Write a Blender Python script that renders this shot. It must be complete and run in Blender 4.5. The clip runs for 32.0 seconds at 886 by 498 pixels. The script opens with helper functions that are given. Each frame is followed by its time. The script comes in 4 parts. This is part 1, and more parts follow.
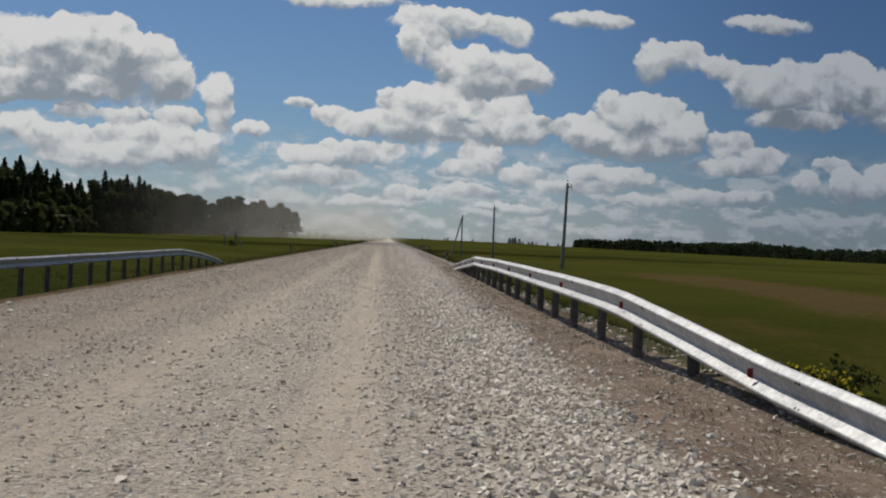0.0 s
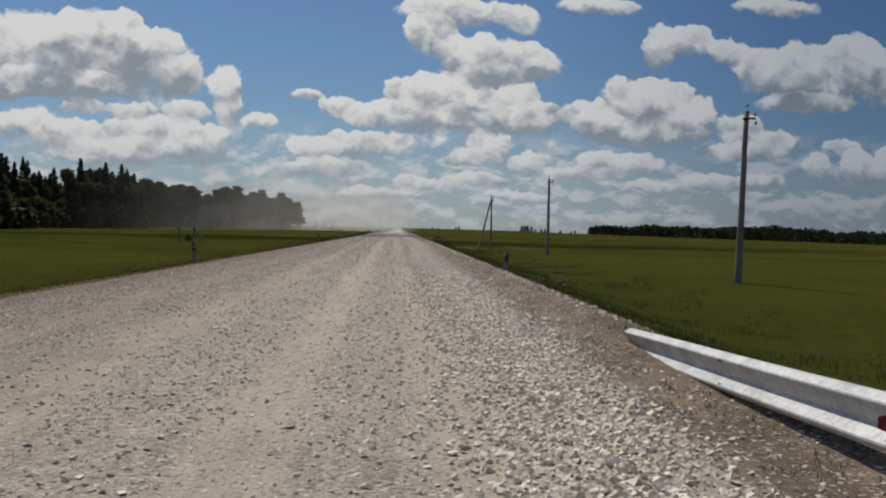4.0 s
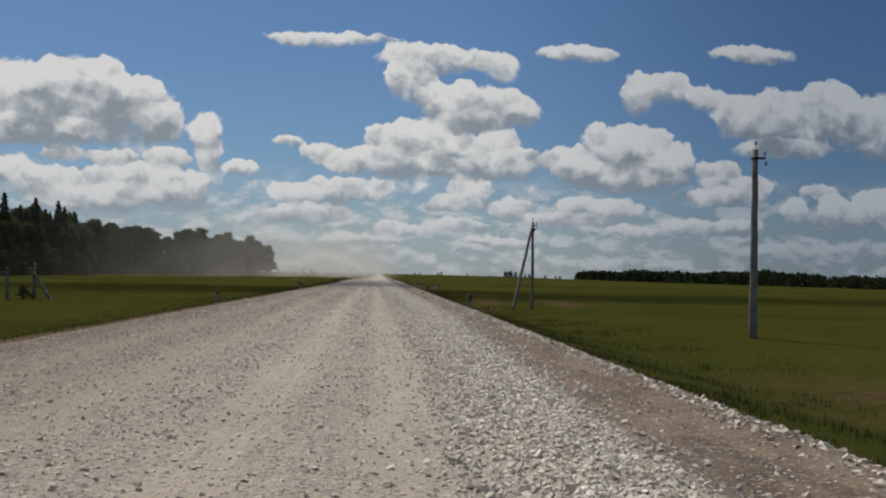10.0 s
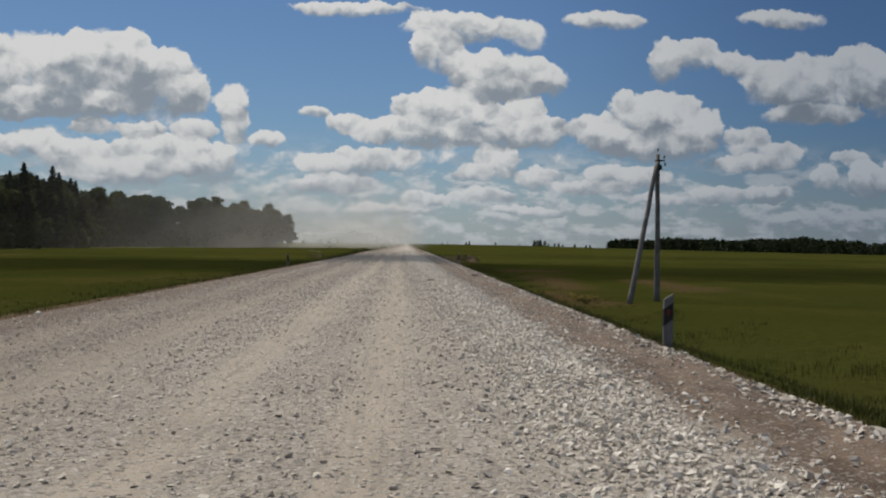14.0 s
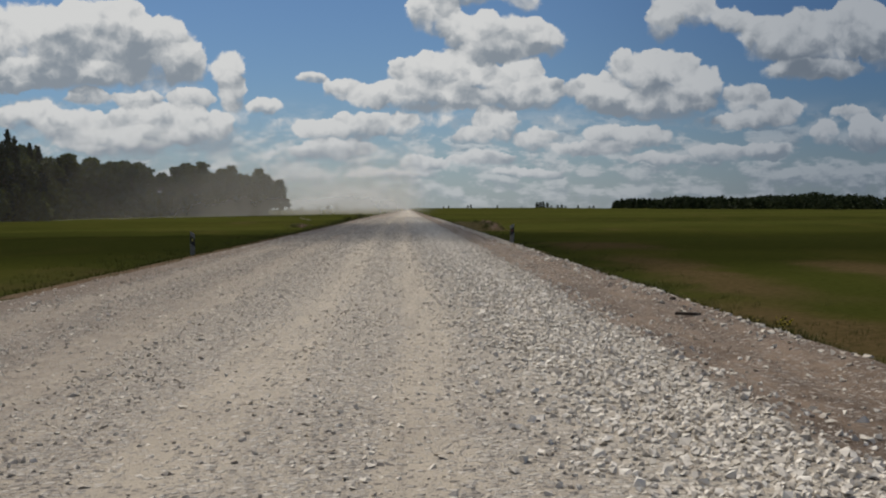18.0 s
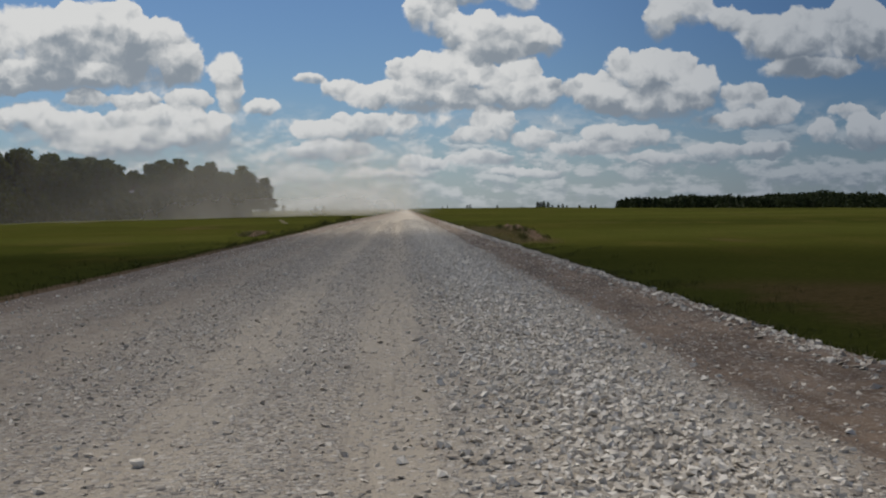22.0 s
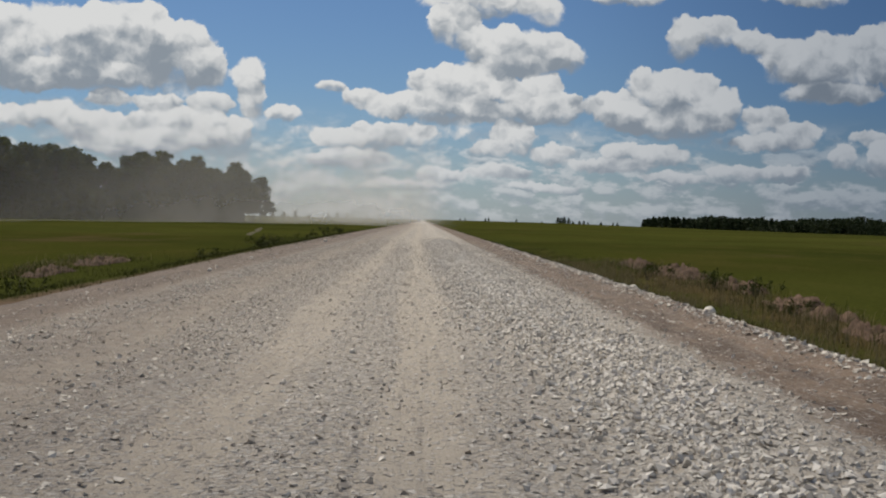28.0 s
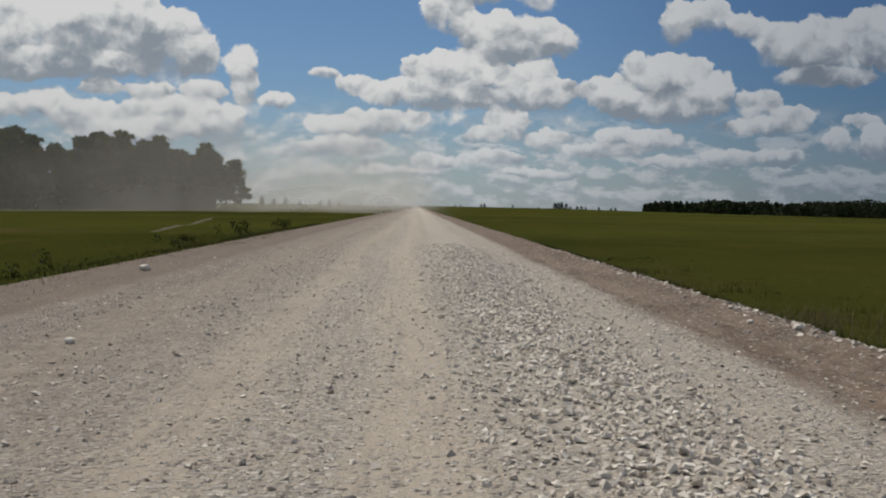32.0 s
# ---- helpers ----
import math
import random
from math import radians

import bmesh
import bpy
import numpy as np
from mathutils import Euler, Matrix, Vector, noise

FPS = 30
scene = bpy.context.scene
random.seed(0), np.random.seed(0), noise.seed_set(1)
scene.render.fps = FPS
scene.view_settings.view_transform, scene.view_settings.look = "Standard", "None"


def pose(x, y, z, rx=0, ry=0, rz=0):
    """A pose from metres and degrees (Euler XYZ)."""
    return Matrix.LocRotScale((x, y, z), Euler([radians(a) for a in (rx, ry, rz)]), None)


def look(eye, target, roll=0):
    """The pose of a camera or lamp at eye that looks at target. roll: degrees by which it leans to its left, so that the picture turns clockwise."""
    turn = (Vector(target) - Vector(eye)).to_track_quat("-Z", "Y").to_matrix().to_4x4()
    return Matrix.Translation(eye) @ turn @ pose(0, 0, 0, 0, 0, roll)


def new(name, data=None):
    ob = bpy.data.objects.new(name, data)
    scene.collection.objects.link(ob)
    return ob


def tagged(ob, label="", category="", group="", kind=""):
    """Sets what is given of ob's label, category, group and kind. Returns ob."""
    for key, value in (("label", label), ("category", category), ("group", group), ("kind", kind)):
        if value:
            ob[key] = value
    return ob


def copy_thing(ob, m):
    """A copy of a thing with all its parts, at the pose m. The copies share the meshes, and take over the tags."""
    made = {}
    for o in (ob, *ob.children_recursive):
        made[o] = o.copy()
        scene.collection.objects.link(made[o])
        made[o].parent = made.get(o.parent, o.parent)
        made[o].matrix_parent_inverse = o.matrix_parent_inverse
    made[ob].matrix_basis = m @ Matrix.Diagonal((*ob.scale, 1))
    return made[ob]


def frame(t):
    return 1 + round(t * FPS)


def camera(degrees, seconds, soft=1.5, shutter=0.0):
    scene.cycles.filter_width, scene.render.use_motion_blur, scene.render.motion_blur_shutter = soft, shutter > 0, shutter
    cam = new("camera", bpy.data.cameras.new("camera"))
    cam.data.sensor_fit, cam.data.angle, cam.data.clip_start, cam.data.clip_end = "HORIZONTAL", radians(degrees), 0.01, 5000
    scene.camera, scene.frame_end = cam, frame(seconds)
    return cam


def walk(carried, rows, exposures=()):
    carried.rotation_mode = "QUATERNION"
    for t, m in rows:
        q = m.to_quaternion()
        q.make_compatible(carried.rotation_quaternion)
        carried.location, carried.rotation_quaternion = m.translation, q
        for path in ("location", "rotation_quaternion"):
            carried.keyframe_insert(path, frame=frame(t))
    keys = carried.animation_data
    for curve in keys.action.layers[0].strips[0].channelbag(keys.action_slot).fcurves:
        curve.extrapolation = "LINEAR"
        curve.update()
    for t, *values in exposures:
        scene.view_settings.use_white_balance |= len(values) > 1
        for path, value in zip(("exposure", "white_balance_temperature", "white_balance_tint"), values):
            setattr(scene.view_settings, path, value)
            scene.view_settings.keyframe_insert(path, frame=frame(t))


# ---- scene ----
cam = camera(44.4, 32.0, soft=2.1)
PATH = [
    (0.0, pose(0.09, 0.00, 1.25, 89.55, -2.35, -2.84)),
    (0.5, pose(0.11, 4.93, 1.25, 88.57, -3.07, -3.15)),
    (1.0, pose(0.13, 9.88, 1.25, 89.76, -0.85, -3.69)),
    (1.5, pose(0.15, 14.84, 1.25, 89.86, -0.17, -3.82)),
    (2.0, pose(0.17, 19.81, 1.25, 90.32, -1.01, -3.49)),
    (2.5, pose(0.24, 24.76, 1.25, 89.88, -0.50, -3.09)),
    (3.0, pose(0.30, 29.64, 1.25, 88.87, -1.14, -2.61)),
    (3.5, pose(0.37, 34.45, 1.25, 88.99, -1.91, -2.28)),
    (5.5, pose(0.44, 52.77, 1.25, 88.47, 1.78, -2.47)),
    (6.0, pose(0.44, 57.05, 1.25, 88.25, 1.11, -2.65)),
    (6.5, pose(0.39, 61.24, 1.25, 88.77, 0.34, -2.81)),
    (7.0, pose(0.33, 65.35, 1.25, 88.45, 0.98, -2.70)),
    (7.5, pose(0.28, 69.38, 1.25, 88.25, -0.42, -2.30)),
    (8.0, pose(0.22, 73.34, 1.25, 88.80, -3.02, -0.90)),
    (8.5, pose(0.23, 77.26, 1.25, 89.00, -1.00, -1.13)),
    (9.0, pose(0.25, 81.18, 1.25, 89.29, -1.80, -1.83)),
    (9.5, pose(0.26, 85.11, 1.25, 90.40, -0.96, -2.99)),
    (10.0, pose(0.27, 89.03, 1.25, 91.40, -1.14, -3.31)),
    (10.5, pose(0.27, 92.97, 1.25, 91.51, -0.22, -4.25)),
    (11.0, pose(0.27, 96.94, 1.25, 91.19, 0.07, -4.79)),
    (11.5, pose(0.27, 100.94, 1.25, 91.76, -2.42, -4.85)),
    (12.0, pose(0.26, 104.97, 1.25, 89.22, -1.40, -4.53)),
    (12.5, pose(0.32, 108.97, 1.25, 89.31, -1.92, -3.61)),
    (13.0, pose(0.37, 112.88, 1.25, 88.65, -2.47, -2.80)),
    (13.5, pose(0.42, 116.69, 1.25, 89.10, -1.27, -2.26)),
    (14.0, pose(0.47, 120.41, 1.25, 89.78, -0.71, -1.87)),
    (14.5, pose(0.44, 124.12, 1.25, 90.54, -0.04, -1.52)),
    (16.5, pose(0.26, 139.76, 1.25, 89.38, -1.07, -2.12)),
    (17.0, pose(0.18, 143.98, 1.25, 89.21, -0.38, -2.19)),
    (17.5, pose(0.09, 148.37, 1.25, 88.37, 0.55, -2.18)),
    (18.0, pose(0.01, 152.92, 1.25, 87.87, 0.53, -1.85)),
    (18.5, pose(0.00, 157.58, 1.25, 87.97, -1.06, -1.60)),
    (19.0, pose(-0.00, 162.31, 1.25, 87.79, -1.00, -1.44)),
    (19.5, pose(-0.01, 167.10, 1.25, 87.21, 0.45, -1.59)),
    (20.0, pose(-0.01, 171.95, 1.25, 87.58, -1.55, -1.79)),
    (20.5, pose(0.00, 176.82, 1.25, 87.92, -0.99, -2.13)),
    (21.0, pose(0.02, 181.67, 1.25, 88.26, 1.21, -2.36)),
    (21.5, pose(0.03, 186.49, 1.25, 88.10, 1.00, -2.17)),
    (22.0, pose(0.05, 191.28, 1.25, 87.88, 0.80, -1.94)),
    (22.5, pose(0.01, 196.04, 1.25, 87.74, -1.42, -1.51)),
    (23.0, pose(-0.03, 200.78, 1.25, 88.62, -2.08, -0.78)),
    (23.5, pose(-0.07, 205.48, 1.25, 88.99, -1.83, -0.44)),
    (24.0, pose(-0.11, 210.15, 1.25, 88.63, -1.79, -0.37)),
    (24.5, pose(-0.15, 214.78, 1.25, 88.58, 1.78, 0.10)),
    (26.5, pose(-0.33, 233.10, 1.25, 89.13, -1.58, -0.47)),
    (27.0, pose(-0.40, 237.67, 1.25, 88.56, -2.09, -1.75)),
    (27.5, pose(-0.46, 242.24, 1.25, 88.16, -1.62, -1.64)),
    (28.0, pose(-0.53, 246.82, 1.25, 88.50, -1.40, -1.08)),
    (28.5, pose(-0.61, 251.43, 1.25, 86.60, -2.14, -1.48)),
    (29.0, pose(-0.69, 256.08, 1.25, 87.81, -0.96, -1.52)),
    (29.5, pose(-0.77, 260.77, 1.25, 87.28, -1.53, -1.59)),
    (30.0, pose(-0.85, 265.50, 1.25, 87.57, -0.16, -1.57)),
    (30.5, pose(-0.80, 270.26, 1.25, 87.78, -0.92, -1.61)),
    (31.0, pose(-0.74, 275.02, 1.25, 87.27, -1.48, -3.68)),
    (31.5, pose(-0.68, 279.78, 1.25, 86.27, 0.00, -0.47)),
    (32.0, pose(-0.62, 284.54, 1.25, 87.78, -0.93, -1.37)),
]
walk(cam, PATH, [(0.0, -0.06), (21.5, -0.06), (23.0, 0.18), (25.5, 0.18), (28.0, 0.05), (30.0, -0.06), (32.0, -0.06)])

# ---------------------------------------------------------------- light
SUN_AZ, SUN_EL = -32.0, 54.0        # left of the road's line, high

sun_data = bpy.data.lights.new("sun", "SUN")
sun_data.energy, sun_data.angle, sun_data.color = 3.55, radians(0.55), (1.0, 0.93, 0.82)
sun = new("sun", sun_data)
sun.matrix_world = look((0, 0, 0), (-math.sin(radians(SUN_AZ)) * math.cos(radians(SUN_EL)),
                                    -math.cos(radians(SUN_AZ)) * math.cos(radians(SUN_EL)), -math.sin(radians(SUN_EL))))

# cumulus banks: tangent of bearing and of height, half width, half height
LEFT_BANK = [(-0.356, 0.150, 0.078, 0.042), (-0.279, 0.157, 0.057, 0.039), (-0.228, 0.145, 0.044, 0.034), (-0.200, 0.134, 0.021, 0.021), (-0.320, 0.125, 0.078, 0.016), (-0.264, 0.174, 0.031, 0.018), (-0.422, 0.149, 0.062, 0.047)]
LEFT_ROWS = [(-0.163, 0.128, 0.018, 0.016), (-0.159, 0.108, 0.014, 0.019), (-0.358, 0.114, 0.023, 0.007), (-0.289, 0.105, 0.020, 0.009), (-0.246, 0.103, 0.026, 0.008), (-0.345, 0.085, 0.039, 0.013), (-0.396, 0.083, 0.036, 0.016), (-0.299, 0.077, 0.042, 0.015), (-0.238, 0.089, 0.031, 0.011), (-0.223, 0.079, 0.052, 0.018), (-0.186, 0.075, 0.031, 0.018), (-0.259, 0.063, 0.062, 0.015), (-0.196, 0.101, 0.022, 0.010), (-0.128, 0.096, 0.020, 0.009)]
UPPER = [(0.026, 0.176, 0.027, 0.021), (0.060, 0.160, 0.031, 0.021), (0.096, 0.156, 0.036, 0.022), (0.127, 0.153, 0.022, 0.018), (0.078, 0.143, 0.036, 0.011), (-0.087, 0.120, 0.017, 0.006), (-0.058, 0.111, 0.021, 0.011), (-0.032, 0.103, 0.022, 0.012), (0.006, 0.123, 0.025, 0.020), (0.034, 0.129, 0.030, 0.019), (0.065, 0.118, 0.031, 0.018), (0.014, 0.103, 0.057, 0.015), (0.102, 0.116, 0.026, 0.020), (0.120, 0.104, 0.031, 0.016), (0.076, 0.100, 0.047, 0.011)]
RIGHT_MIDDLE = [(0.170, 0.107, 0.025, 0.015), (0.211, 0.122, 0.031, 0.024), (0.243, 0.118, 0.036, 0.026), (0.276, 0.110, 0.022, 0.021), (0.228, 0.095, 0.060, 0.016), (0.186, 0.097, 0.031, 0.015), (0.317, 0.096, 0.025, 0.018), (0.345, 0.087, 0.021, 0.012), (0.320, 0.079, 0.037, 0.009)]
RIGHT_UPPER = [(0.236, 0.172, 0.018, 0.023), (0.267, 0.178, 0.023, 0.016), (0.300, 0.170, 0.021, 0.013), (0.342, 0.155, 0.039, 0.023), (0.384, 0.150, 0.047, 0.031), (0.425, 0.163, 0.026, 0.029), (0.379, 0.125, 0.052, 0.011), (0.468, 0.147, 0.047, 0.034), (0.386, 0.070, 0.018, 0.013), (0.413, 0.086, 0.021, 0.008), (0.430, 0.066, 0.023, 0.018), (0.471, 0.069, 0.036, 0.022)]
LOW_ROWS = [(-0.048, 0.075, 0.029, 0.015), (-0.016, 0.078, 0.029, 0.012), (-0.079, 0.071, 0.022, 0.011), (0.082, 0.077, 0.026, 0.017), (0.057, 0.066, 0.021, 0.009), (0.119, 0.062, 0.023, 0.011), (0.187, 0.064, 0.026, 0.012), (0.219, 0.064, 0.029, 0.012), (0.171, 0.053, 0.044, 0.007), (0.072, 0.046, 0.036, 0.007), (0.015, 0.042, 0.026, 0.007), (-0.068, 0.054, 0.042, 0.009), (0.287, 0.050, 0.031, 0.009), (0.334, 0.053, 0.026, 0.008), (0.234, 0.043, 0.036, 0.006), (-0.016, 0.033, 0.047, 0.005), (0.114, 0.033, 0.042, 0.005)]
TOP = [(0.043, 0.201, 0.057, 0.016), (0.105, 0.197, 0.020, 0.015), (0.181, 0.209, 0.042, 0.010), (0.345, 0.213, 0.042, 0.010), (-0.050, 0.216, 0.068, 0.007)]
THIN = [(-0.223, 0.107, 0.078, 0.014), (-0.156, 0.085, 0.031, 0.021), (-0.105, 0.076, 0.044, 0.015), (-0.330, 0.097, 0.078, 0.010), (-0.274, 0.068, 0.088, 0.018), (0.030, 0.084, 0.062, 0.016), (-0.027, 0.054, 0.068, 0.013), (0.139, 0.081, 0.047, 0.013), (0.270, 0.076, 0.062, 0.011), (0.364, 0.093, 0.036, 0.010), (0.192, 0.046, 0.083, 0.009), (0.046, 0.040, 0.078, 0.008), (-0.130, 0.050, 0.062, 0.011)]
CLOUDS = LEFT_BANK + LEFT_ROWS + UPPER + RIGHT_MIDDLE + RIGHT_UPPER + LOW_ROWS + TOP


class Nodes:
    """A small hand for node trees: each call adds a node and returns its first output."""

    def __init__(self, tree):
        self.t = tree
        tree.nodes.clear()

    def put(self, sock, value):
        if isinstance(value, bpy.types.NodeSocket):
            self.t.links.new(value, sock)
        elif value is not None:
            sock.default_value = value

    def node(self, kind, *ins, out=0, **props):
        n = self.t.nodes.new(kind)
        for k, v in props.items():
            setattr(n, k, v)
        for i, v in enumerate(ins):
            if v is not None:
                self.put(n.inputs[i], v)
        return n.outputs[out] if len(n.outputs) else n

    def math(self, op, a, b=None, c=None, clamp=False):
        return self.node("ShaderNodeMath", a, b, c, operation=op, use_clamp=clamp)

    def vec(self, op, a, b=None, c=None, out=0):
        return self.node("ShaderNodeVectorMath", a, b, c, operation=op, out=out)

    def xyz(self, x, y, z=0.0):
        return self.node("ShaderNodeCombineXYZ", x, y, z)

    def split(self, v):
        n = self.t.nodes.new("ShaderNodeSeparateXYZ")
        self.put(n.inputs[0], v)
        return n.outputs

    def noise(self, v, scale, detail=4.0, rough=0.55, out=0, lac=2.0, dist=0.0):
        n = self.t.nodes.new("ShaderNodeTexNoise")
        self.put(n.inputs["Vector"], v)
        n.inputs["Scale"].default_value, n.inputs["Detail"].default_value = scale, detail
        n.inputs["Roughness"].default_value, n.inputs["Lacunarity"].default_value = rough, lac
        n.inputs["Distortion"].default_value = dist
        return n.outputs[out] if len(n.outputs) else n

    def cells(self, v, scale, feature="F1", out="Distance", detail=0.0, rough=0.5, random_=1.0):
        n = self.t.nodes.new("ShaderNodeTexVoronoi")
        n.feature = feature
        self.put(n.inputs["Vector"], v)
        n.inputs["Scale"].default_value = scale
        if feature in ("F1", "F2", "SMOOTH_F1"):
            n.inputs["Detail"].default_value, n.inputs["Roughness"].default_value = detail, rough
        n.inputs["Randomness"].default_value = random_
        return n.outputs[out] if len(n.outputs) else n

    def step(self, v, lo, hi, a=0.0, b=1.0, smooth=True):
        n = self.t.nodes.new("ShaderNodeMapRange")
        n.interpolation_type = "SMOOTHSTEP" if smooth else "LINEAR"
        self.put(n.inputs[0], v)
        for i, x in enumerate((lo, hi, a, b)):
            self.put(n.inputs[i + 1], x)
        return n.outputs[0]

    def mix(self, f, a, b):
        n = self.t.nodes.new("ShaderNodeMix")
        n.data_type = "RGBA"
        for s, v in zip((n.inputs[0], n.inputs[6], n.inputs[7]), (f, a, b)):
            self.put(s, (*v, 1.0) if isinstance(v, tuple) and len(v) == 3 else v)
        return n.outputs[2]


def make_sky():
    world = bpy.data.worlds.new("sky")
    scene.world = world
    world.use_nodes = True
    n = Nodes(world.node_tree)
    way = n.node("ShaderNodeTexCoord")
    x, y, z = n.split(way)
    ahead = n.math("MAXIMUM", y, 0.12)
    flat = n.xyz(n.math("DIVIDE", x, ahead), n.math("DIVIDE", z, ahead))
    height = n.split(flat)[1]
    # ragged edges: the plane is stirred at two sizes
    stir = n.vec("SUBTRACT", n.noise(flat, 20.0, 3.0, 0.55, out=1), (0.5, 0.5, 0.5))
    stir2 = n.vec("SUBTRACT", n.noise(flat, 85.0, 3.0, 0.6, out=1), (0.5, 0.5, 0.5))
    p = n.vec("MULTIPLY_ADD", stir, (0.022, 0.016, 0.0), flat)
    p = n.vec("MULTIPLY_ADD", stir2, (0.012, 0.011, 0.0), p)
    heap = random.Random(12)

    def inside_of(at, cu, cv, hu, hv, w, chain):
        """How deep a point lies in one lump; the chain keeps the lumps in order."""
        shift = n.vec("MULTIPLY_ADD", chain, (1e-7, 1e-7, 1e-7), (-cu / hu, -cv / hv, 1.0))
        q = n.vec("MULTIPLY_ADD", at, (1 / hu, 1 / hv, 0.0), shift)
        return q, n.math("SUBTRACT", w, n.vec("DOT_PRODUCT", q, q, out=1), clamp=True)

    gathered = n.xyz(0.0, 0.0, 0.0)
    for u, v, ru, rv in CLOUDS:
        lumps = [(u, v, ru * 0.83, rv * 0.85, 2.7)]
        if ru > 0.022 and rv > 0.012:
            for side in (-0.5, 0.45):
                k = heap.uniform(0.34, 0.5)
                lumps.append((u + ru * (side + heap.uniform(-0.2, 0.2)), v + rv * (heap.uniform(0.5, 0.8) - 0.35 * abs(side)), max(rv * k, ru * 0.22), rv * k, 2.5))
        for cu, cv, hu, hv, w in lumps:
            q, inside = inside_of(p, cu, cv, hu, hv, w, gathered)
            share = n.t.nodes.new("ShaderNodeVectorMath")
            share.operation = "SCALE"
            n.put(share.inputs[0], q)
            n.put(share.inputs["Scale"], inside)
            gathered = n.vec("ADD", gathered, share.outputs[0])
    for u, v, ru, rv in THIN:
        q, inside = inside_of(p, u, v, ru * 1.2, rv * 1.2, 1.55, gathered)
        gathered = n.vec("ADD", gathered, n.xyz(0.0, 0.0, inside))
    sidewise, upward, total = n.split(gathered)
    lift = n.math("MULTIPLY_ADD", upward, 0.9, n.math("MULTIPLY", sidewise, -0.15))
    lift = n.math("DIVIDE", lift, n.math("ADD", total, 0.06))
    # cloud between a point and the sun
    toward = n.vec("ADD", p, (-0.004, 0.017, 0.0))
    shade = n.xyz(0.0, 0.0, 0.0)
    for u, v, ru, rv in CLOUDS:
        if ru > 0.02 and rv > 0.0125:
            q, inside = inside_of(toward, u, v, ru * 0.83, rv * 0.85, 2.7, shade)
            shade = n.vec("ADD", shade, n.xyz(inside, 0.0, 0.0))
    shade = n.split(shade)[0]
    # small far clouds in rows above the horizon
    rows = n.vec("MULTIPLY", flat, (1.0, 2.1, 1.0))
    band = n.math("MULTIPLY", n.step(height, -0.01, 0.012), n.step(height, 0.105, 0.05))
    far = n.noise(rows, 25.0, 6.0, 0.58)
    far_up = n.noise(n.vec("ADD", rows, (-0.003, 0.014, 0.0)), 25.0, 6.0, 0.58)
    far_in = n.math("MULTIPLY", n.step(far, 0.43, 0.56), band)
    # and beyond the view, over and behind
    high = n.math("MAXIMUM", z, 0.05)
    dome = n.xyz(n.math("DIVIDE", x, high), n.math("DIVIDE", y, high))
    rest = n.step(n.noise(dome, 0.9, 6.0, 0.58), 0.47, 0.6)
    outside = n.math("MAXIMUM", n.step(y, 0.75, 0.5), n.step(height, 0.27, 0.36))
    rest = n.math("MULTIPLY", rest, outside)
    # billows: soft swellings within, a cauliflower edge without
    swell = n.noise(p, 26.0, 4.0, 0.5)
    swell_up = n.noise(n.vec("ADD", p, (-0.003, 0.009, 0.0)), 26.0, 4.0, 0.5)
    puff = n.cells(p, 75.0, "SMOOTH_F1", detail=2.0, rough=0.5)
    wisp = n.noise(p, 70.0, 5.0, 0.62)
    thick = n.math("MULTIPLY_ADD", n.math("SUBTRACT", 0.42, puff), 1.0, n.math("MULTIPLY", total, 1.9))
    thick = n.math("MULTIPLY_ADD", n.math("SUBTRACT", wisp, 0.5), 0.7, thick)
    thick = n.math("MULTIPLY_ADD", n.math("SUBTRACT", swell, 0.5), 1.0, thick)
    # crisp crowns, frayed undersides
    soft_edge = n.step(lift, -0.5, 0.25, 2.1, 1.0)
    cover = n.math("MULTIPLY", n.step(thick, 0.25, soft_edge), n.step(total, 0.0, 0.12))
    cover = n.math("MAXIMUM", cover, n.math("MULTIPLY", far_in, 0.72))
    cover = n.math("MAXIMUM", cover, n.math("MULTIPLY", rest, 0.9))
    lit = n.math("MULTIPLY_ADD", lift, 0.65, 0.80)
    lit = n.math("SUBTRACT", lit, n.math("MULTIPLY", n.step(shade, 0.2, 4.2), 0.66))
    lit = n.math("ADD", lit, n.math("MULTIPLY", n.math("SUBTRACT", swell, swell_up), 2.4))
    lit = n.math("ADD", lit, n.math("MULTIPLY", n.math("SUBTRACT", wisp, 0.5), 0.4))
    lit = n.math("ADD", lit, n.math("MULTIPLY", n.math("SUBTRACT", 0.42, puff), 0.28))
    low = n.math("MULTIPLY_ADD", n.math("SUBTRACT", far, far_up), 4.2, 0.58)
    lit = n.mix(n.step(total, 0.0, 0.3), low, lit)
    lit = n.math("ADD", lit, 0.0, clamp=True)
    cloud = n.mix(n.step(lit, 0.0, 1.0), (2.55, 2.95, 3.4), (6.9, 6.95, 6.9))
    sky = n.t.nodes.new("ShaderNodeTexSky")
    sky.sky_type, sky.sun_disc = "NISHITA", False
    sky.sun_elevation, sky.sun_rotation = radians(SUN_EL), radians(SUN_AZ)
    sky.air_density, sky.dust_density, sky.ozone_density = 1.0, 0.4, 3.0
    blue = n.vec("MULTIPLY", sky.outputs[0], (0.40, 0.50, 0.62))
    whole = n.mix(cover, blue, cloud)
    veil = n.math("MULTIPLY", n.step(height, 0.12, -0.01), n.step(z, -0.02, 0.0))
    whole = n.mix(n.math("MULTIPLY", veil, 0.48), whole, (3.5, 3.95, 4.45))
    # deeper away from the sun
    whole = n.vec("MULTIPLY", whole, n.xyz(*[n.step(x, 0.02, 0.42, 1.0, k) for k in (0.55, 0.59, 0.65)]))
    bg = n.node("ShaderNodeBackground", whole, 0.095)
